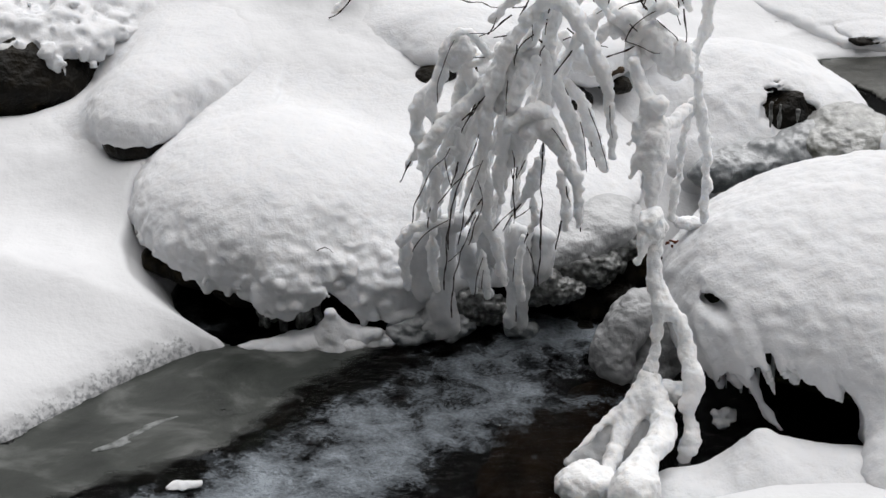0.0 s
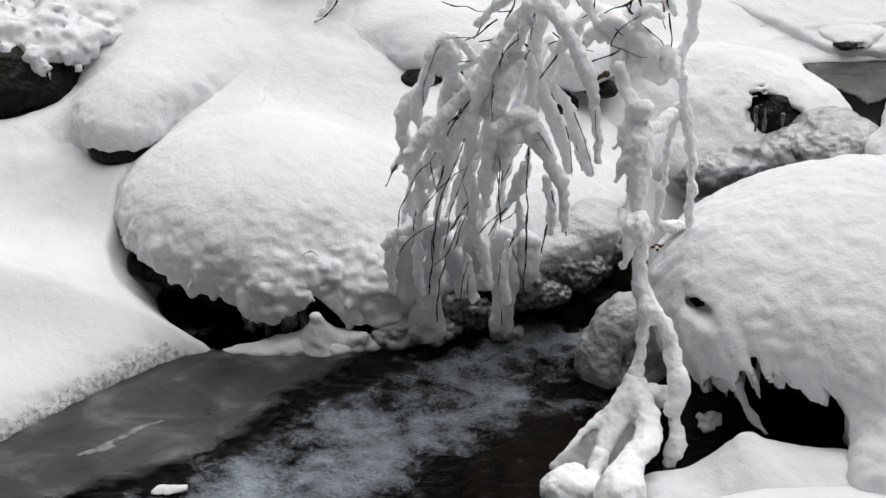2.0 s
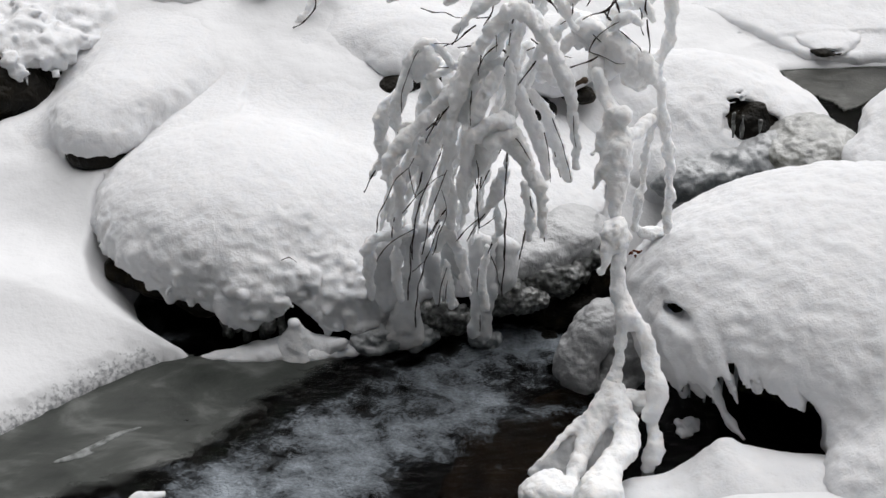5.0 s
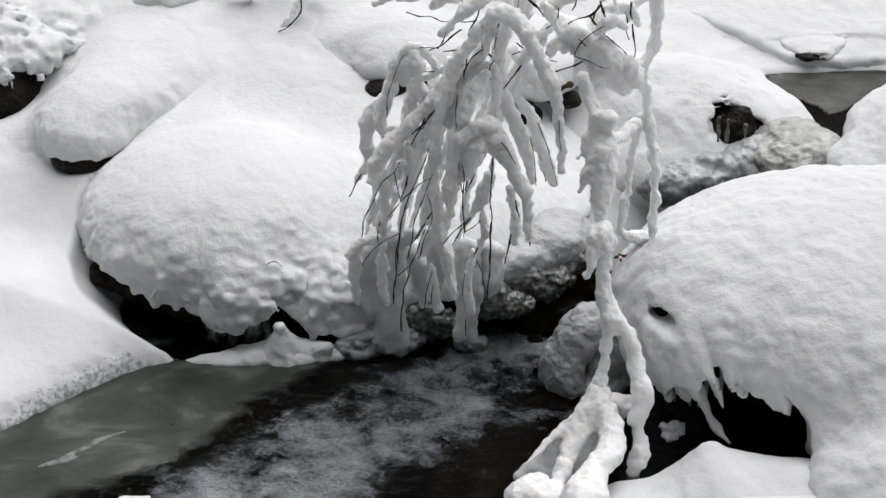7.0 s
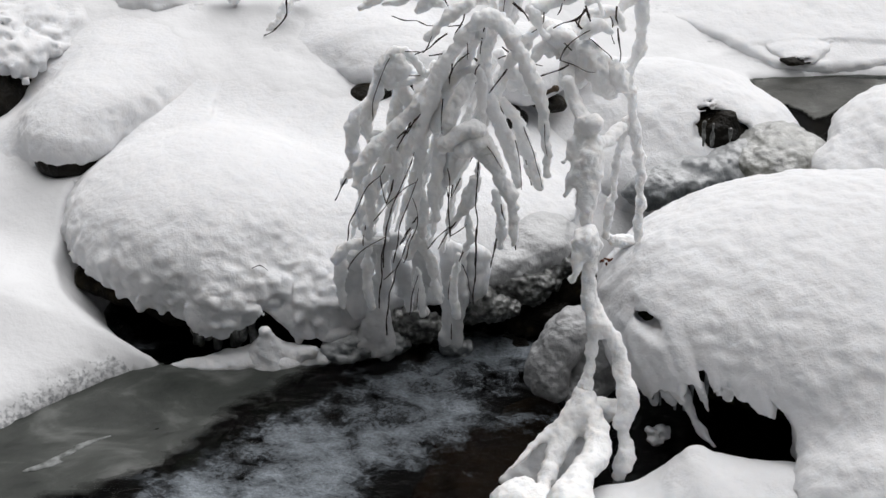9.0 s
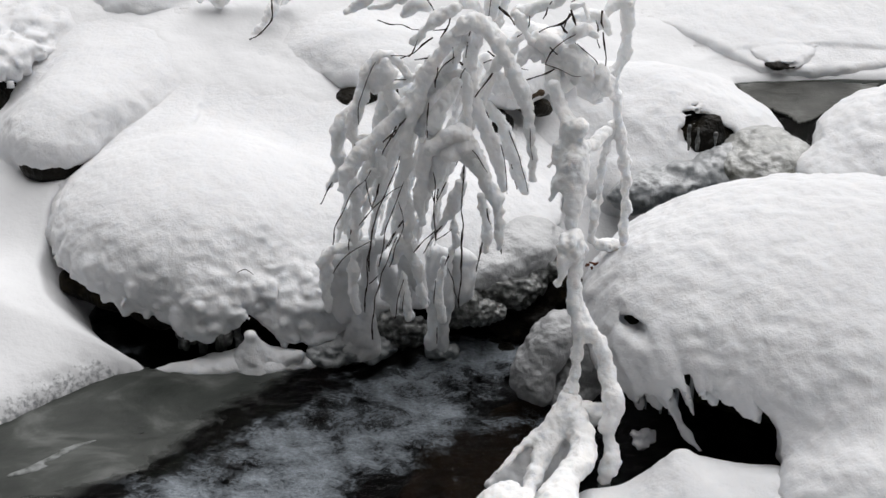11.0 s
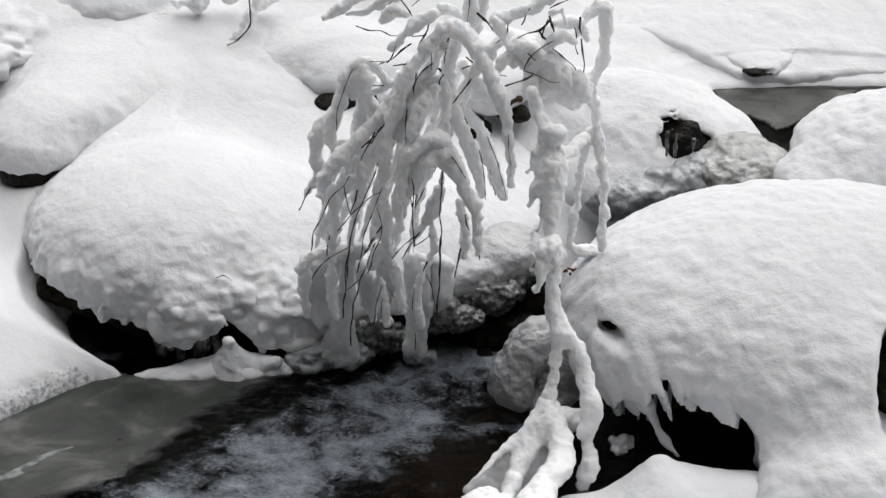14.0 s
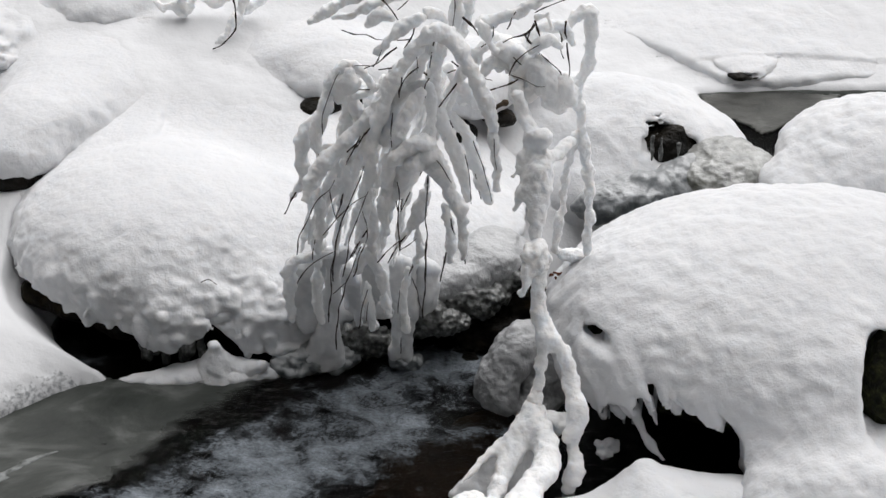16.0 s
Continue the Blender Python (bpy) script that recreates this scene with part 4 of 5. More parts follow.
# ---------------------------------------------------------------- branches
bush = thing("hanging_branch", "drooping branch with many twigs packed thick with snow", "branch", "snow-laden branches")
PX = 0.00116
ARMS = [
    ([(0.072, 3.020, 0.866), (0.100, 3.015, 0.886), (0.133, 3.010, 0.864), (0.167, 3.005, 0.813), (0.188, 3.000, 0.767), (0.208, 2.995, 0.720), (0.219, 2.990, 0.660), (0.223, 2.985, 0.600), (0.227, 2.980, 0.557)], (16, 18, 17, 15, 12, 9, 8)),
    ([(0.106, 3.030, 0.883), (0.067, 3.029, 0.857), (0.040, 3.027, 0.815), (0.012, 3.026, 0.767), (-0.009, 3.025, 0.706), (-0.028, 3.024, 0.644), (-0.034, 3.022, 0.581), (-0.037, 3.021, 0.516), (-0.046, 3.020, 0.451)], (14, 14, 13, 12, 12, 12, 9)),
    ([(0.081, 3.050, 0.842), (0.057, 3.047, 0.782), (0.030, 3.045, 0.741), (0.014, 3.042, 0.692), (-0.002, 3.040, 0.636)], (13, 13, 12, 11)),
    ([(0.023, 3.060, 0.789), (0.001, 3.053, 0.743), (-0.034, 3.047, 0.684), (-0.080, 3.040, 0.636), (-0.127, 3.033, 0.588), (-0.156, 3.027, 0.550), (-0.162, 3.020, 0.514)], (11, 12, 15, 16, 15, 11)),
    ([(0.107, 3.070, 0.840), (0.097, 3.067, 0.774), (0.099, 3.063, 0.714), (0.113, 3.060, 0.671), (0.139, 3.057, 0.622), (0.158, 3.053, 0.565), (0.172, 3.050, 0.501)], (15, 15, 16, 16, 15, 13, 9)),
    ([(0.138, 3.100, 0.665), (0.170, 3.095, 0.623), (0.183, 3.090, 0.573), (0.201, 3.085, 0.536), (0.217, 3.080, 0.479)], (12, 13, 12, 8)),
    ([(0.023, 3.000, 0.618), (0.046, 2.998, 0.639), (0.074, 2.995, 0.650), (0.094, 2.992, 0.619), (0.121, 2.990, 0.572), (0.141, 2.987, 0.532), (0.157, 2.985, 0.490), (0.160, 2.982, 0.418), (0.162, 2.980, 0.396)], (20, 23, 21, 16, 15, 10, 7)),
    ([(0.069, 3.020, 0.614), (0.038, 3.020, 0.576), (0.024, 3.020, 0.530), (-0.009, 3.020, 0.509)], (18, 20, 16, 10)),
    ([(0.070, 3.020, 0.752), (0.051, 3.017, 0.722), (0.032, 3.013, 0.681), (0.021, 3.010, 0.638), (0.006, 3.007, 0.576), (-0.004, 3.003, 0.500), (0.003, 3.000, 0.448)], (12, 15, 15, 15, 15, 10)),
    ([(0.023, 3.040, 0.724), (0.041, 3.040, 0.749), (0.074, 3.040, 0.761), (0.091, 3.040, 0.743), (0.094, 3.040, 0.674), (0.100, 3.040, 0.634)], (9, 10, 11, 10, 8)),
    ([(-0.028, 3.080, 0.741), (-0.045, 3.080, 0.768), (-0.073, 3.080, 0.783), (-0.096, 3.080, 0.768), (-0.114, 3.080, 0.731), (-0.124, 3.080, 0.681), (-0.144, 3.080, 0.630), (-0.137, 3.080, 0.598), (-0.105, 3.080, 0.602)], (10, 12, 13, 14, 14, 14, 12, 9)),
    ([(-0.140, 3.120, 0.656), (-0.164, 3.120, 0.621), (-0.177, 3.120, 0.572), (-0.171, 3.120, 0.519), (-0.184, 3.120, 0.489)], (13, 16, 16, 9)),
    ([(-0.086, 3.110, 0.730), (-0.080, 3.110, 0.667), (-0.091, 3.110, 0.616), (-0.087, 3.110, 0.592)], (14, 13, 10)),
    ([(-0.066, 3.100, 0.703), (-0.055, 3.100, 0.665), (-0.040, 3.100, 0.644)], (14, 17, 12)),
    ([(-0.066, 3.090, 0.712), (-0.022, 3.083, 0.735), (0.012, 3.077, 0.751), (0.027, 3.070, 0.785)], (8, 9, 9, 8)),
    ([(-0.046, 3.090, 0.672), (-0.017, 3.080, 0.691), (0.014, 3.070, 0.723)], (8, 8, 7)),
    ([(-0.141, 3.060, 0.509), (-0.139, 3.060, 0.456), (-0.136, 3.060, 0.402), (-0.142, 3.060, 0.370)], (11, 13, 11, 8)),
    ([(-0.105, 3.050, 0.534), (-0.079, 3.050, 0.544), (-0.087, 3.050, 0.580)], (10, 13, 9)),
    ([(-0.023, 3.050, 0.567), (-0.037, 3.050, 0.508), (-0.023, 3.050, 0.448), (-0.029, 3.050, 0.394), (-0.017, 3.050, 0.338)], (11, 10, 9, 9)),
    ([(0.126, 3.050, 0.481), (0.138, 3.050, 0.407), (0.136, 3.050, 0.349)], (7, 10, 8)),
    ([(0.081, 3.060, 0.503), (0.067, 3.060, 0.449), (0.051, 3.060, 0.422)], (12, 15, 10)),
    ([(0.066, 3.060, 0.429), (0.075, 3.060, 0.374), (0.061, 3.060, 0.333)], (9, 9, 7)),
    ([(-0.148, 3.100, 0.872), (-0.117, 3.100, 0.891), (-0.089, 3.100, 0.908), (-0.044, 3.100, 0.927)], (11, 13, 12)),
    ([(-0.103, 3.100, 0.879), (-0.067, 3.100, 0.886), (-0.022, 3.100, 0.911), (0.028, 3.100, 0.931)], (7, 11, 12)),
    ([(-0.035, 3.080, 0.872), (-0.013, 3.080, 0.894), (0.010, 3.080, 0.889)], (7, 14, 9)),
    ([(-0.017, 3.050, 0.827), (0.001, 3.050, 0.848), (0.023, 3.050, 0.872), (0.047, 3.050, 0.889), (0.069, 3.050, 0.901)], (7, 10, 12, 13)),
    ([(0.080, 3.060, 0.907), (0.106, 3.060, 0.903), (0.119, 3.060, 0.883)], (12, 15, 10)),
    ([(0.135, 3.080, 0.872), (0.141, 3.080, 0.913), (0.136, 3.080, 0.951)], (12, 13, 12)),
    ([(0.154, 3.120, 0.835), (0.157, 3.120, 0.874), (0.165, 3.120, 0.921)], (10, 20, 20)),
    ([(0.186, 3.080, 0.875), (0.224, 3.075, 0.889), (0.257, 3.070, 0.903), (0.289, 3.065, 0.924), (0.326, 3.060, 0.946)], (12, 13, 13, 11)),
    ([(0.190, 3.060, 0.885), (0.202, 3.060, 0.850), (0.221, 3.060, 0.823)], (9, 9, 7)),
    ([(0.181, 3.100, 0.782), (0.185, 3.100, 0.807), (0.200, 3.100, 0.824)], (10, 15, 9)),
    ([(0.196, 3.070, 0.773), (0.207, 3.070, 0.795), (0.222, 3.070, 0.803), (0.246, 3.070, 0.778)], (7, 11, 11, 8)),
    ([(0.217, 3.140, 0.817), (0.260, 3.140, 0.795), (0.304, 3.140, 0.829)], (18, 24, 18)),
    ([(0.253, 3.080, 0.811), (0.265, 3.065, 0.769), (0.262, 3.050, 0.738), (0.279, 3.035, 0.702), (0.302, 3.020, 0.669)], (14, 19, 16, 12, 12)),
    ([(0.301, 3.040, 0.804), (0.325, 3.040, 0.764), (0.347, 3.040, 0.722)], (22, 30, 17)),
    ([(0.289, 3.040, 0.834), (0.323, 3.040, 0.858), (0.344, 3.040, 0.848)], (12, 12, 8)),
    ([(0.351, 3.050, 0.769), (0.368, 3.050, 0.744), (0.373, 3.050, 0.730)], (14, 14, 8)),
    ([(0.309, 3.080, 0.868), (0.343, 3.080, 0.872), (0.366, 3.080, 0.854), (0.375, 3.080, 0.834)], (9, 15, 14, 7)),
    ([(0.298, 3.060, 0.897), (0.318, 3.060, 0.904), (0.329, 3.060, 0.876)], (6, 6, 5)),
    ([(0.159, 3.140, 0.685), (0.181, 3.140, 0.717), (0.199, 3.140, 0.692)], (16, 18, 14)),
    ([(0.127, 3.110, 0.768), (0.156, 3.110, 0.730), (0.187, 3.110, 0.686)], (14, 16, 12)),
    ([(-0.057, 3.130, 0.728), (-0.029, 3.130, 0.690), (-0.046, 3.130, 0.645)], (12, 13, 10)),
    ([(-0.216, 3.080, 0.299), (-0.194, 3.080, 0.332), (-0.145, 3.080, 0.343), (-0.108, 3.080, 0.349)], (10, 12, 12, 9)),
    ([(-0.060, 3.050, 0.327), (-0.040, 3.050, 0.366), (-0.011, 3.050, 0.316), (0.001, 3.050, 0.245), (0.009, 3.050, 0.214)], (10, 14, 12, 10, 7)),
    ([(-0.042, 3.060, 0.289), (-0.034, 3.060, 0.225), (-0.027, 3.060, 0.174)], (8, 8, 10)),
    ([(-0.195, 3.100, 0.315), (-0.209, 3.100, 0.244), (-0.205, 3.100, 0.171)], (10, 11, 8)),
    ([(-0.146, 3.100, 0.315), (-0.150, 3.100, 0.244), (-0.143, 3.100, 0.171)], (10, 10, 8)),
    ([(0.049, 3.090, 0.307), (0.038, 3.090, 0.236), (0.044, 3.090, 0.148)], (12, 10, 8)),
]
for i, (pts, rad) in enumerate(ARMS):
    snow_arm(bush, pts, [r * PX * 0.80 for r in rad], i, uneven=0.28)
for clump in ([((0.309, 3.050, 0.776), (0.032, 0.030, 0.026)), ((0.340, 3.050, 0.756), (0.036, 0.032, 0.030)), ((0.364, 3.050, 0.732), (0.026, 0.026, 0.026)), ((0.333, 3.060, 0.717), (0.016, 0.018, 0.018)), ((0.351, 3.050, 0.712), (0.012, 0.014, 0.016))],
              [((0.287, 3.060, 0.744), (0.020, 0.022, 0.030)), ((0.279, 3.070, 0.775), (0.020, 0.022, 0.022)), ((0.293, 3.060, 0.796), (0.024, 0.022, 0.018))],
              [((0.244, 3.080, 0.817), (0.024, 0.024, 0.020)), ((0.267, 3.080, 0.802), (0.026, 0.026, 0.026)), ((0.229, 3.090, 0.786), (0.018, 0.020, 0.022))],
              [((-0.077, 3.070, 0.760), (0.024, 0.022, 0.030)), ((-0.096, 3.070, 0.730), (0.016, 0.016, 0.026))],
              [((0.082, 2.990, 0.630), (0.028, 0.024, 0.020)), ((0.059, 2.990, 0.609), (0.020, 0.020, 0.020)), ((0.100, 2.990, 0.597), (0.020, 0.020, 0.020))]):
    mid, wide = np.mean([c for c, r in clump], axis=0), 0.095
    solid("snow_clump", lambda p: balls(p, clump, 0.014), tuple(mid - wide), tuple(mid + wide), 0.0036, LIT_BRANCH_SNOW, [(0.030, 0.007, 2), (0.012, 0.0026, 2)], bush)
rear = random.Random(3)
for i in range(13):
    # the rear layer of the branch, hanging in its shade
    x = -0.190 + 0.0180 * i + rear.uniform(-0.006, 0.006)
    top = 0.60 + 0.16 * math.sin(min(1.0, (i + 2) / 11) * 1.7) + rear.uniform(-0.04, 0.02)
    low = 0.27 + rear.uniform(-0.05, 0.10)
    y = 3.13 + rear.uniform(-0.02, 0.03)
    pts = [(x + 0.13 * (1 - k / 4) ** 1.5 + rear.uniform(-0.008, 0.008), y, top + (low - top) * k / 4) for k in range(5)]
    r = rear.uniform(5, 8) * PX
    snow_arm(bush, pts, [r, r * 1.1, r, r * 0.9, r * 0.5], 400 + i, h=0.0036)
shoots = random.Random(7)
for i, (pts, rad) in enumerate(ARMS[:22]):
    # side shoots that hang down from the longer arms
    for k in range(2 if len(pts) > 4 else 1):
        a = Vector(pts[shoots.randrange(1, len(pts) - 1)]) + Vector((0, shoots.uniform(0.0, 0.04), 0))
        length, lean = shoots.uniform(0.05, 0.11), shoots.uniform(-0.6, 0.25)
        b = a + Vector((0.45 * lean * length, 0.01, -0.55 * length))
        c = a + Vector((lean * length, 0.0, -length))
        r = shoots.uniform(5, 8) * PX
        snow_arm(bush, [a, b, c], [r, r, r * 0.55], 300 + 3 * i + k, h=0.0034)
        twig(bush, [b + Vector((0, -r * 0.8, 0)), c + Vector((0, -r * 0.5, 0)), c + Vector((lean * 0.03, 0, -0.03))], 1.4 * PX, 0.8 * PX)
# unseen bough, added from the right bank to hold the branch and shade below
UNSEEN_BOUGH = [(1.95, 3.30, 0.25), (1.72, 3.24, 0.80), (1.30, 3.18, 1.08), (0.75, 3.12, 1.14), (0.25, 3.08, 1.08), (-0.12, 3.05, 0.99)]
twig(bush, UNSEEN_BOUGH, 0.030, 0.010, BARK, "unseen_bough")
snow_arm(bush, [(x, y, z + 0.022) for x, y, z in UNSEEN_BOUGH[2:]], [0.030, 0.024, 0.018, 0.014], 500, h=0.006)
TWIGS = [
    ([(-0.088, 3.050, 0.875), (-0.066, 3.050, 0.866), (-0.038, 3.050, 0.863), (-0.020, 3.050, 0.854), (0.001, 3.050, 0.854)], 1.8),
    ([(0.023, 3.040, 0.855), (0.053, 3.040, 0.858)], 1.8),
    ([(-0.022, 3.060, 0.944), (0.012, 3.060, 0.909), (0.030, 3.060, 0.885)], 2.6),
    ([(0.023, 3.060, 0.911), (0.050, 3.060, 0.938)], 1.6),
    ([(-0.025, 3.040, 0.798), (-0.016, 3.040, 0.816), (-0.007, 3.040, 0.836)], 1.7),
    ([(-0.058, 3.040, 0.801), (-0.025, 3.040, 0.800)], 1.4),
    ([(-0.013, 3.040, 0.791), (0.025, 3.040, 0.798)], 2.2),
    ([(-0.054, 3.060, 0.740), (-0.031, 3.060, 0.739)], 2.0),
    ([(-0.079, 3.020, 0.621), (-0.057, 3.020, 0.643), (-0.031, 3.020, 0.674)], 2.2),
    ([(0.012, 3.000, 0.718), (0.010, 3.000, 0.668), (0.012, 3.000, 0.640)], 1.8),
    ([(-0.186, 3.000, 0.392), (-0.175, 3.000, 0.435), (-0.157, 3.000, 0.482), (-0.138, 3.000, 0.521), (-0.115, 3.000, 0.547), (-0.103, 3.000, 0.566)], 1.8),
    ([(-0.115, 3.000, 0.547), (-0.110, 3.000, 0.508), (-0.099, 3.000, 0.472)], 1.6),
    ([(-0.128, 2.990, 0.447), (-0.104, 2.990, 0.480), (-0.069, 2.990, 0.513), (-0.037, 2.990, 0.535)], 1.6),
    ([(-0.110, 2.990, 0.332), (-0.107, 2.990, 0.407), (-0.093, 2.990, 0.467), (-0.078, 2.990, 0.507), (-0.057, 2.990, 0.559), (-0.043, 2.990, 0.604)], 2.2),
    ([(-0.088, 2.980, 0.352), (-0.075, 2.980, 0.433), (-0.063, 2.980, 0.473), (-0.046, 2.980, 0.512), (-0.034, 2.980, 0.551)], 1.8),
    ([(-0.068, 2.990, 0.346), (-0.046, 2.990, 0.414), (-0.037, 2.990, 0.454), (-0.046, 2.990, 0.500)], 1.6),
    ([(0.029, 2.970, 0.418), (0.026, 2.970, 0.478), (0.027, 2.970, 0.543), (0.026, 2.970, 0.575)], 2.3),
    ([(-0.016, 2.970, 0.389), (0.001, 2.970, 0.412), (0.028, 2.970, 0.446)], 1.8),
    ([(0.029, 2.970, 0.421), (0.061, 2.970, 0.449)], 1.6),
    ([(0.049, 2.970, 0.554), (0.030, 2.970, 0.510)], 1.6),
    ([(0.085, 2.970, 0.344), (0.084, 2.970, 0.438), (0.082, 2.970, 0.504), (0.083, 2.970, 0.563)], 2.4),
    ([(0.133, 2.970, 0.498), (0.143, 2.970, 0.460)], 2.2),
    ([(0.085, 2.970, 0.639), (0.108, 2.970, 0.620), (0.134, 2.970, 0.577)], 1.8),
    ([(0.179, 3.050, 0.631), (0.192, 3.050, 0.599), (0.209, 3.050, 0.541), (0.221, 3.050, 0.492)], 1.5),
    ([(0.164, 3.030, 0.609), (0.175, 3.030, 0.551), (0.180, 3.030, 0.496)], 1.4),
    ([(0.247, 3.000, 0.803), (0.255, 3.000, 0.827), (0.271, 3.000, 0.845), (0.300, 3.000, 0.861)], 1.8),
    ([(0.247, 3.000, 0.805), (0.273, 3.000, 0.791), (0.296, 3.000, 0.773), (0.315, 3.000, 0.775)], 1.3),
    ([(0.293, 3.040, 0.899), (0.304, 3.040, 0.858)], 3.5),
    ([(0.291, 3.020, 0.922), (0.317, 3.020, 0.936), (0.355, 3.020, 0.950)], 1.8),
    ([(0.132, 3.030, 0.950), (0.133, 3.030, 0.888)], 1.5),
    ([(0.156, 3.060, 0.897), (0.177, 3.060, 0.879), (0.186, 3.060, 0.859)], 4.0),
    ([(0.124, 3.040, 0.786), (0.142, 3.040, 0.793)], 2.2),
    ([(-0.128, 3.050, 0.644), (-0.123, 3.050, 0.707), (-0.101, 3.050, 0.769), (-0.092, 3.050, 0.784)], 1.3),
    ([(0.061, 3.000, 0.839), (0.065, 3.000, 0.803)], 1.2),
    ([(0.215, 2.960, 0.681), (0.222, 2.960, 0.612)], 1.2),
    ([(-0.184, 2.990, 0.328), (-0.171, 2.990, 0.351), (-0.141, 2.990, 0.385), (-0.106, 2.990, 0.408)], 1.7),
    ([(-0.119, 2.980, 0.237), (-0.116, 2.980, 0.302), (-0.111, 2.980, 0.384), (-0.106, 2.980, 0.425)], 2.2),
    ([(-0.106, 2.980, 0.172), (-0.101, 2.980, 0.246), (-0.088, 2.980, 0.316), (-0.070, 2.980, 0.371), (-0.051, 2.980, 0.422)], 2.0),
    ([(-0.112, 2.980, 0.309), (-0.080, 2.980, 0.339)], 1.4),
    ([(-0.056, 3.000, 0.209), (-0.050, 3.000, 0.262), (-0.038, 3.000, 0.308)], 1.6),
    ([(-0.039, 3.000, 0.231), (-0.035, 3.000, 0.276)], 1.4),
    ([(0.078, 2.980, 0.250), (0.081, 2.980, 0.302), (0.085, 2.980, 0.384), (0.087, 2.980, 0.431)], 2.2),
    ([(0.057, 2.990, 0.343), (0.066, 2.990, 0.310), (0.076, 2.990, 0.268)], 1.3),
    ([(0.028, 3.000, 0.250), (0.027, 3.000, 0.304)], 1.4),
    ([(0.033, 3.040, 0.121), (0.034, 3.040, 0.165)], 1.5),
]
for pts, r in TWIGS:
    twig(bush, pts, r * PX * 0.58, r * PX * 0.34)

# bare shoots between the snow rolls of the crown
crown = random.Random(21)
for i in range(20):
    x, z = crown.uniform(0.0, 0.36), crown.uniform(0.78, 0.93)
    y = crown.uniform(3.00, 3.07)
    a = crown.uniform(0.5, 2.6)
    reach = crown.uniform(0.03, 0.07)
    pts = [(x, y, z)]
    for k in range(3):
        a += crown.uniform(-0.5, 0.5)
        pts.append((pts[-1][0] + reach * 0.45 * math.cos(a), y, pts[-1][2] - reach * 0.45 * math.sin(a)))
    twig(bush, pts, crown.uniform(1.0, 1.9) * PX, 0.7 * PX)

stem = thing("leaning_branch", "forked branch in a thick snow coat leaning into the stream", "branch", "snow-laden branches")


def joined_coat(parent, limbs, k, seed, h=0.0034, relief=((0.030, 0.0045, 2), (0.012, 0.0026, 2))):
    """Snow over several limbs that run into one another: (points, radii)."""
    chains = []
    for points, radii in limbs:
        path = np.array(spline(points, 0.015))
        rad = np.interp(np.linspace(0, len(radii) - 1, len(path)), range(len(radii)), radii) * PX * 0.93
        rad = rad * (1 + 0.10 * lumps(path + seed, 0.045, 1, seed))
        chains.append((path, rad))
    lo = np.min([(c - r[:, None]).min(0) for c, r in chains], axis=0) - 0.012
    hi = np.max([(c + r[:, None]).max(0) for c, r in chains], axis=0) + 0.012

    def field(p):
        total = np.full(len(p), 1.0)
        for path, rad in chains:
            d = np.full(len(p), 1.0)
            for a, b, ra, rb in zip(path, path[1:], rad, rad[1:]):
                reach = max(ra, rb) + 0.05
                near = np.where(((p > np.minimum(a, b) - reach) & (p < np.maximum(a, b) + reach)).all(1))[0]
                if len(near):
                    d[near] = np.minimum(d[near], rod(p[near], a, b, ra, rb))
            total = smin(total, d, k)
        return total
    return solid("snow_coat", field, tuple(lo), tuple(hi), h, LIT_BRANCH_SNOW, relief, parent)


joined_coat(stem, [
    ([(0.262, 3.000, 0.756), (0.274, 2.990, 0.718), (0.291, 2.970, 0.690), (0.306, 2.960, 0.652), (0.304, 2.940, 0.605), (0.303, 2.930, 0.560), (0.301, 2.910, 0.523), (0.302, 2.900, 0.479)], (11, 12, 16, 24, 27, 22, 13, 8)),
    ([(0.301, 2.970, 0.669), (0.314, 2.950, 0.691), (0.321, 2.950, 0.679)], (15, 17, 11)),
    ([(0.287, 2.970, 0.678), (0.274, 2.960, 0.646), (0.264, 2.950, 0.617), (0.255, 2.950, 0.602)], (10, 9, 8, 5)),
    ([(0.288, 2.950, 0.622), (0.278, 2.940, 0.586), (0.268, 2.940, 0.553), (0.259, 2.940, 0.533)], (11, 10, 9, 5)),
    ([(0.309, 2.930, 0.566), (0.323, 2.940, 0.538), (0.330, 2.950, 0.543)], (12, 8, 5)),
    ([(0.313, 2.960, 0.639), (0.338, 3.000, 0.620), (0.363, 3.050, 0.610), (0.383, 3.090, 0.612)], (12, 13, 13, 11)),
], 0.014, 3)
joined_coat(stem, [
    ([(0.310, 2.880, 0.458), (0.309, 2.860, 0.411), (0.310, 2.850, 0.357), (0.321, 2.840, 0.319), (0.334, 2.820, 0.295)], (17, 14, 14, 18, 20)),
    ([(0.326, 2.820, 0.307), (0.317, 2.810, 0.267), (0.312, 2.800, 0.219), (0.307, 2.790, 0.177), (0.299, 2.780, 0.138)], (16, 11, 9, 11, 17)),
    ([(0.334, 2.820, 0.299), (0.358, 2.810, 0.281), (0.370, 2.800, 0.244), (0.376, 2.780, 0.212), (0.387, 2.760, 0.180), (0.390, 2.750, 0.148), (0.380, 2.740, 0.114), (0.385, 2.730, 0.079), (0.389, 2.720, 0.042), (0.378, 2.710, 0.003), (0.376, 2.700, -0.056)], (18, 16, 14, 14, 17, 18, 14, 15, 16, 12, 8)),
], 0.012, 5)
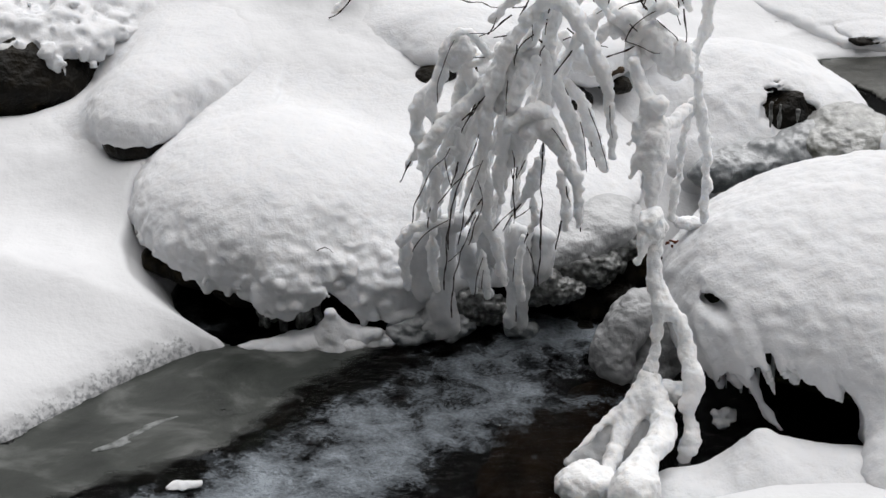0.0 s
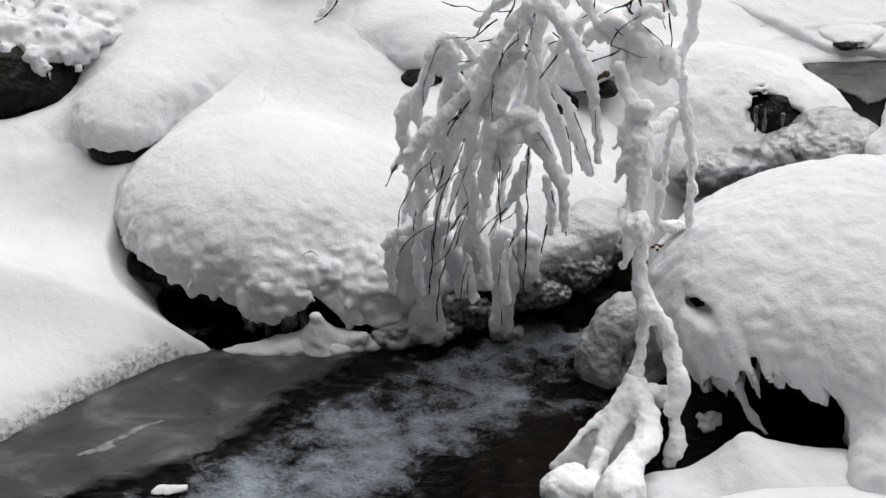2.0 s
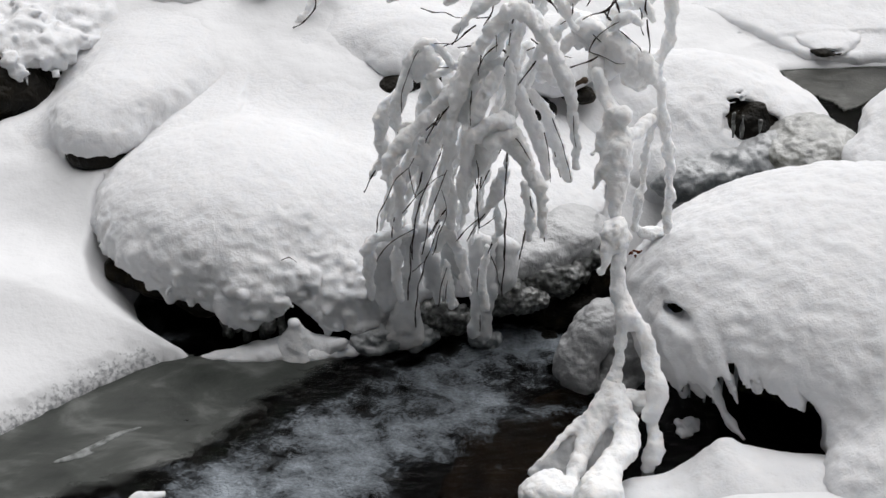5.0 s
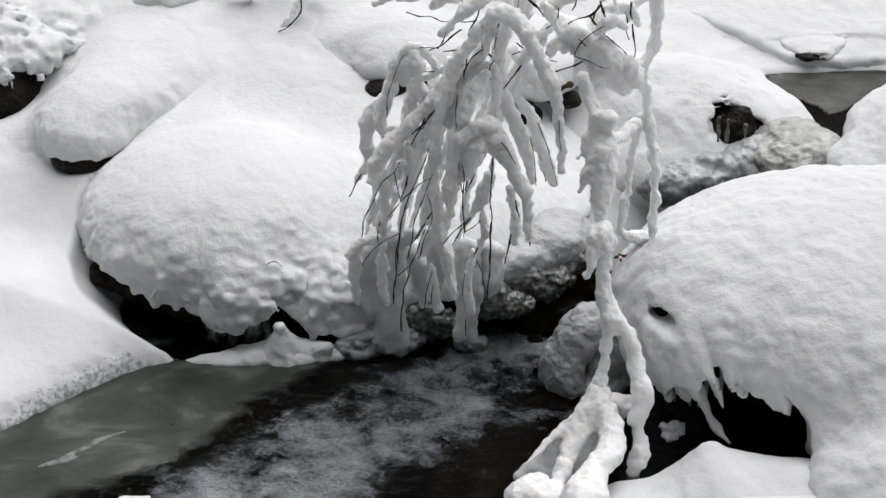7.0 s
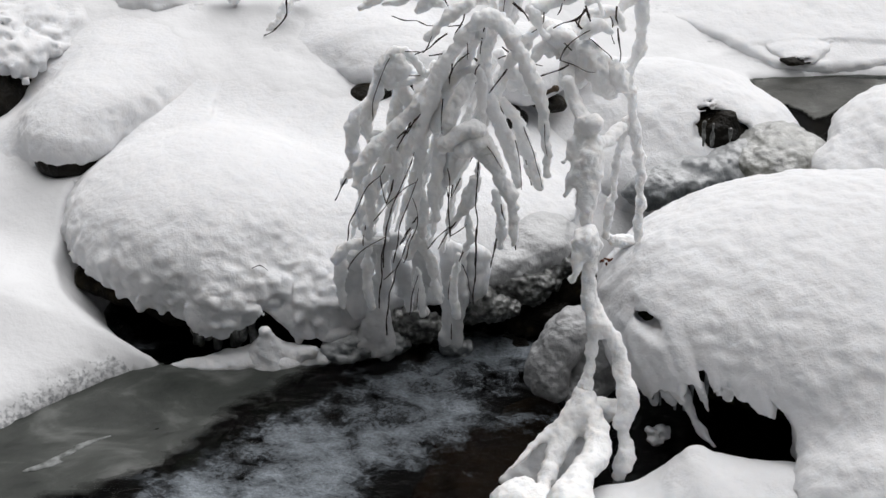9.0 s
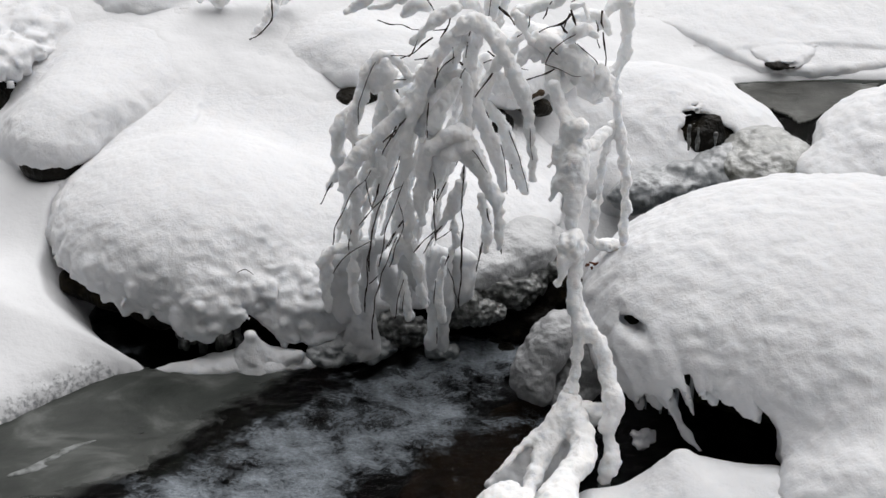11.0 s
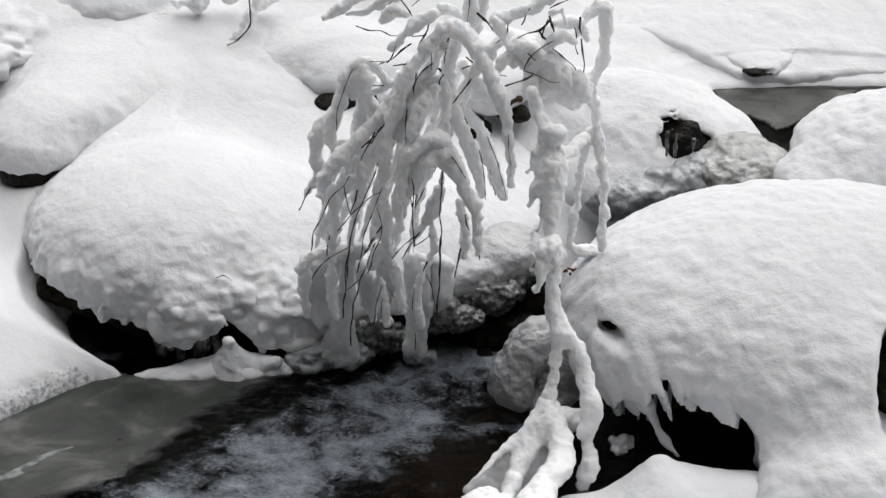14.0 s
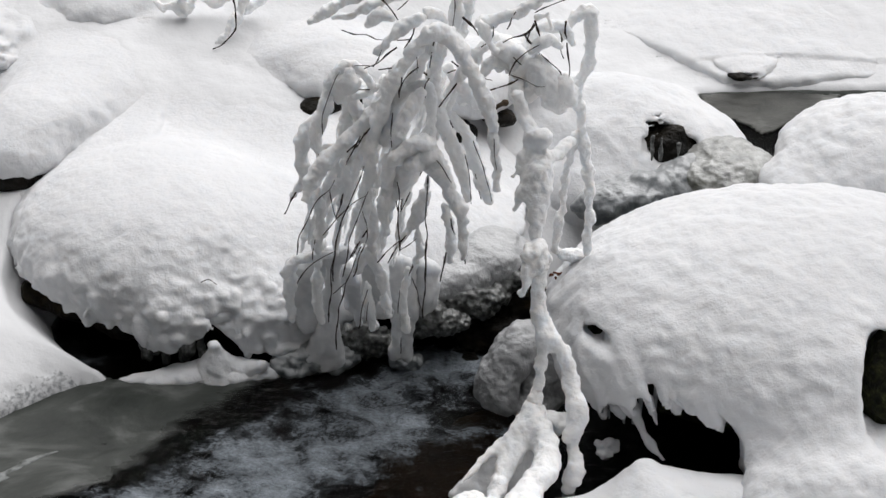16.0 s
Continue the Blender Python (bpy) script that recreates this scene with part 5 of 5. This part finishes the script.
joined_coat(stem, [
    ([(0.298, 2.780, 0.149), (0.282, 2.760, 0.124), (0.251, 2.740, 0.110), (0.211, 2.720, 0.085), (0.181, 2.690, 0.070), (0.150, 2.660, 0.059)], (17, 18, 14, 10, 7, 5)),
    ([(0.301, 2.780, 0.144), (0.313, 2.750, 0.121), (0.327, 2.710, 0.104), (0.319, 2.660, 0.096), (0.293, 2.600, 0.100), (0.269, 2.540, 0.105), (0.254, 2.480, 0.098)], (20, 25, 26, 24, 24, 30, 40)),
    ([(0.284, 2.760, 0.121), (0.265, 2.730, 0.093), (0.240, 2.690, 0.066), (0.220, 2.640, 0.048), (0.204, 2.600, 0.044)], (18, 20, 18, 17, 12)),
    ([(0.169, 2.580, 0.065), (0.144, 2.550, 0.062), (0.194, 2.550, 0.055)], (27, 38, 34)),
], 0.022, 7, 0.004)
solid("snow_clump", lambda p: ball(p, (0.354, 2.860, 0.061), (0.046, 0.03, 0.028)), (0.22, 2.75, 0.0), (0.45, 2.98, 0.24), 0.005, LIT_BRANCH_SNOW, [(0.022, 0.009, 2), (0.009, 0.002, 1)], stem)
solid("knot", lambda p: smin(balls(p, [((0.300, 2.870, 0.481), (0.024, 0.026, 0.014)), ((0.291, 2.865, 0.465), (0.021, 0.024, 0.017)), ((0.316, 2.870, 0.457), (0.017, 0.022, 0.022)), ((0.305, 2.865, 0.450), (0.022, 0.022, 0.020))], 0.010), smin(rod(p, (0.289, 2.855, 0.445), (0.282, 2.850, 0.414), 0.015, 0.012), rod(p, (0.282, 2.850, 0.417), (0.275, 2.848, 0.391), 0.012, 0.008), 0.006), 0.012), (0.19, 2.78, 0.30), (0.36, 2.94, 0.54), 0.003, LIT_BRANCH_SNOW, [(0.024, 0.005, 2), (0.010, 0.0016, 1)], stem)
thin = thing("thin_branch", "slender upright branch sheathed in grey frozen snow", "branch", "snow-laden branches")
for i, (pts, rad) in enumerate([
    ([(0.361, 3.120, 0.835), (0.381, 3.120, 0.877), (0.409, 3.120, 0.889), (0.415, 3.120, 0.841), (0.414, 3.120, 0.767), (0.391, 3.120, 0.717), (0.407, 3.120, 0.654), (0.415, 3.120, 0.589), (0.432, 3.120, 0.509), (0.438, 3.120, 0.414), (0.437, 3.120, 0.328)], (10, 16, 13, 13, 15, 12, 16, 14, 11, 11, 11)),
    ([(0.402, 3.120, 0.615), (0.385, 3.120, 0.542), (0.379, 3.120, 0.455), (0.369, 3.120, 0.338)], (12, 10, 9, 10)),
    ([(0.372, 3.140, 0.326), (0.385, 3.140, 0.312), (0.440, 3.140, 0.312)], (12, 16, 12)),
]):
    snow_arm(thin, pts, [r * PX * 0.76 for r in rad], 80 + i, uneven=0.22, rattle=0.14)

sapling = thing("buried_sapling", "small bent sapling on the slope loaded with snow", "sapling", "snow-laden branches")
for i, (pts, rad) in enumerate([
    ([(-0.611, 4.150, 0.509), (-0.586, 4.150, 0.491), (-0.563, 4.150, 0.498), (-0.534, 4.150, 0.472)], (5, 8, 9, 6)), ([(-0.540, 4.150, 0.540), (-0.529, 4.150, 0.485), (-0.501, 4.150, 0.525)], (8, 9, 7)), ([(-0.500, 4.150, 0.532), (-0.449, 4.150, 0.509), (-0.396, 4.150, 0.532)], (8, 10, 8)),
    ([(-0.367, 4.120, 0.552), (-0.378, 4.105, 0.510), (-0.401, 4.090, 0.469), (-0.424, 4.075, 0.443), (-0.452, 4.060, 0.412)], (10, 9, 8, 7, 4)), ([(-0.313, 4.150, 0.532), (-0.360, 4.150, 0.493), (-0.383, 4.150, 0.477)], (8, 9, 6)),
]):
    snow_arm(sapling, pts, [r * 0.0015 for r in rad], 200 + i)
twig(sapling, [(-0.398, 4.070, 0.563), (-0.389, 4.060, 0.504), (-0.392, 4.050, 0.469), (-0.426, 4.040, 0.433), (-0.452, 4.030, 0.422)], 0.0022, 0.0014)
leaf = thing("dead_leaves", "few dry red-brown leaves caught behind the branch", "leaves")
for i in range(4):
    a = 0.9 + i * 1.9
    c = Vector((0.361, 3.020, 0.327)) + Vector((0.008 * math.cos(a), 0.002 * i, 0.006 * math.sin(a)))
    twig(leaf, [c, c + Vector((0.005 * math.sin(2 * a), -0.004, 0.004)), c + Vector((0.011 * math.cos(3 * a), 0.0, 0.006 * math.sin(a + 1)))], 0.0035, 0.0012, LEAF, "leaf")

# small snow lump and icicles in the dark hollow under the dome
lump = solid("snow_lump", lambda p: ball(p, (0.472, 2.840, 0.010), (0.020, 0.022, 0.022)), (0.35, 2.75, -0.1), (0.55, 2.95, 0.2), 0.003, SNOW, [(0.02, 0.010, 2), (0.009, 0.003, 1)])
tagged(lump, "small icy snow lump on a stone in the hollow", "snow lump")
streak = solid("snow_streak", lambda p: smin(smin(ball(p, (-0.812, 2.742, 0.002), (0.045, 0.010, 0.0030), 24), ball(p, (-0.771, 2.785, 0.002), (0.060, 0.008, 0.0030), 40), 0.006), ball(p, (-0.727, 2.828, 0.002), (0.045, 0.006, 0.0030), 28), 0.006), (-0.95, 2.7, -0.01), (-0.65, 2.95, 0.03), 0.0025, RIME, [(0.014, 0.0008, 2)])
tagged(streak, "thin white ridge of snow frozen on the sheet ice", "snow ridge")

for c, r in (((-0.639, 2.618, 0.000), (0.036, 0.018, 0.006)),):
    ob = solid("snow_lump", lambda p: ball(p, c, r, 15), (c[0] - 0.06, c[1] - 0.04, -0.02), (c[0] + 0.06, c[1] + 0.04, 0.03), 0.004, SNOW, [(0.02, 0.005, 2)])
    tagged(ob, "flat white snow lump frozen on the sheet ice", "snow lump")
hem_ice = thing("icicle_row", "thin clear icicles under the snow dome's hem", "icicles", "ice round the stream")
for i in range(8):
    x = 0.455 + 0.022 * i + 0.006 * math.sin(4.3 * i)
    top, low = 0.17 + 0.01 * math.sin(2.1 * i), 0.085 + 0.03 * math.sin(5.7 * i)
    ice("icicle", "", lambda p: rod(p, (x, 2.87, top), (x + 0.003, 2.865, low), 0.007, 0.003), (x - 0.02, 2.845, low - 0.02), (x + 0.02, 2.895, top + 0.02), 0.0035, ICE, ((0.03, 0.002, 1),), hem_ice)
hole_ice = thing("icicle_row", "stubby icicles hanging in the spillway hollow", "icicles", "ice round the stream")
for i in (0, 1, 3):
    x = 0.672 + 0.022 * i
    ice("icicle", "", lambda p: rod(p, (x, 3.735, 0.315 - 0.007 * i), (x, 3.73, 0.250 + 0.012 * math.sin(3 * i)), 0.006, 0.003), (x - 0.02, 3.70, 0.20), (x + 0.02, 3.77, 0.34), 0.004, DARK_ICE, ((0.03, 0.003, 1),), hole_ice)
stray = thing("stray_twig", "short dark twig poking out of the snow cap", "twig")
twig(stray, [(-0.414, 3.190, 0.212), (-0.393, 3.188, 0.220), (-0.373, 3.185, 0.211)], 0.0009, 0.0006)
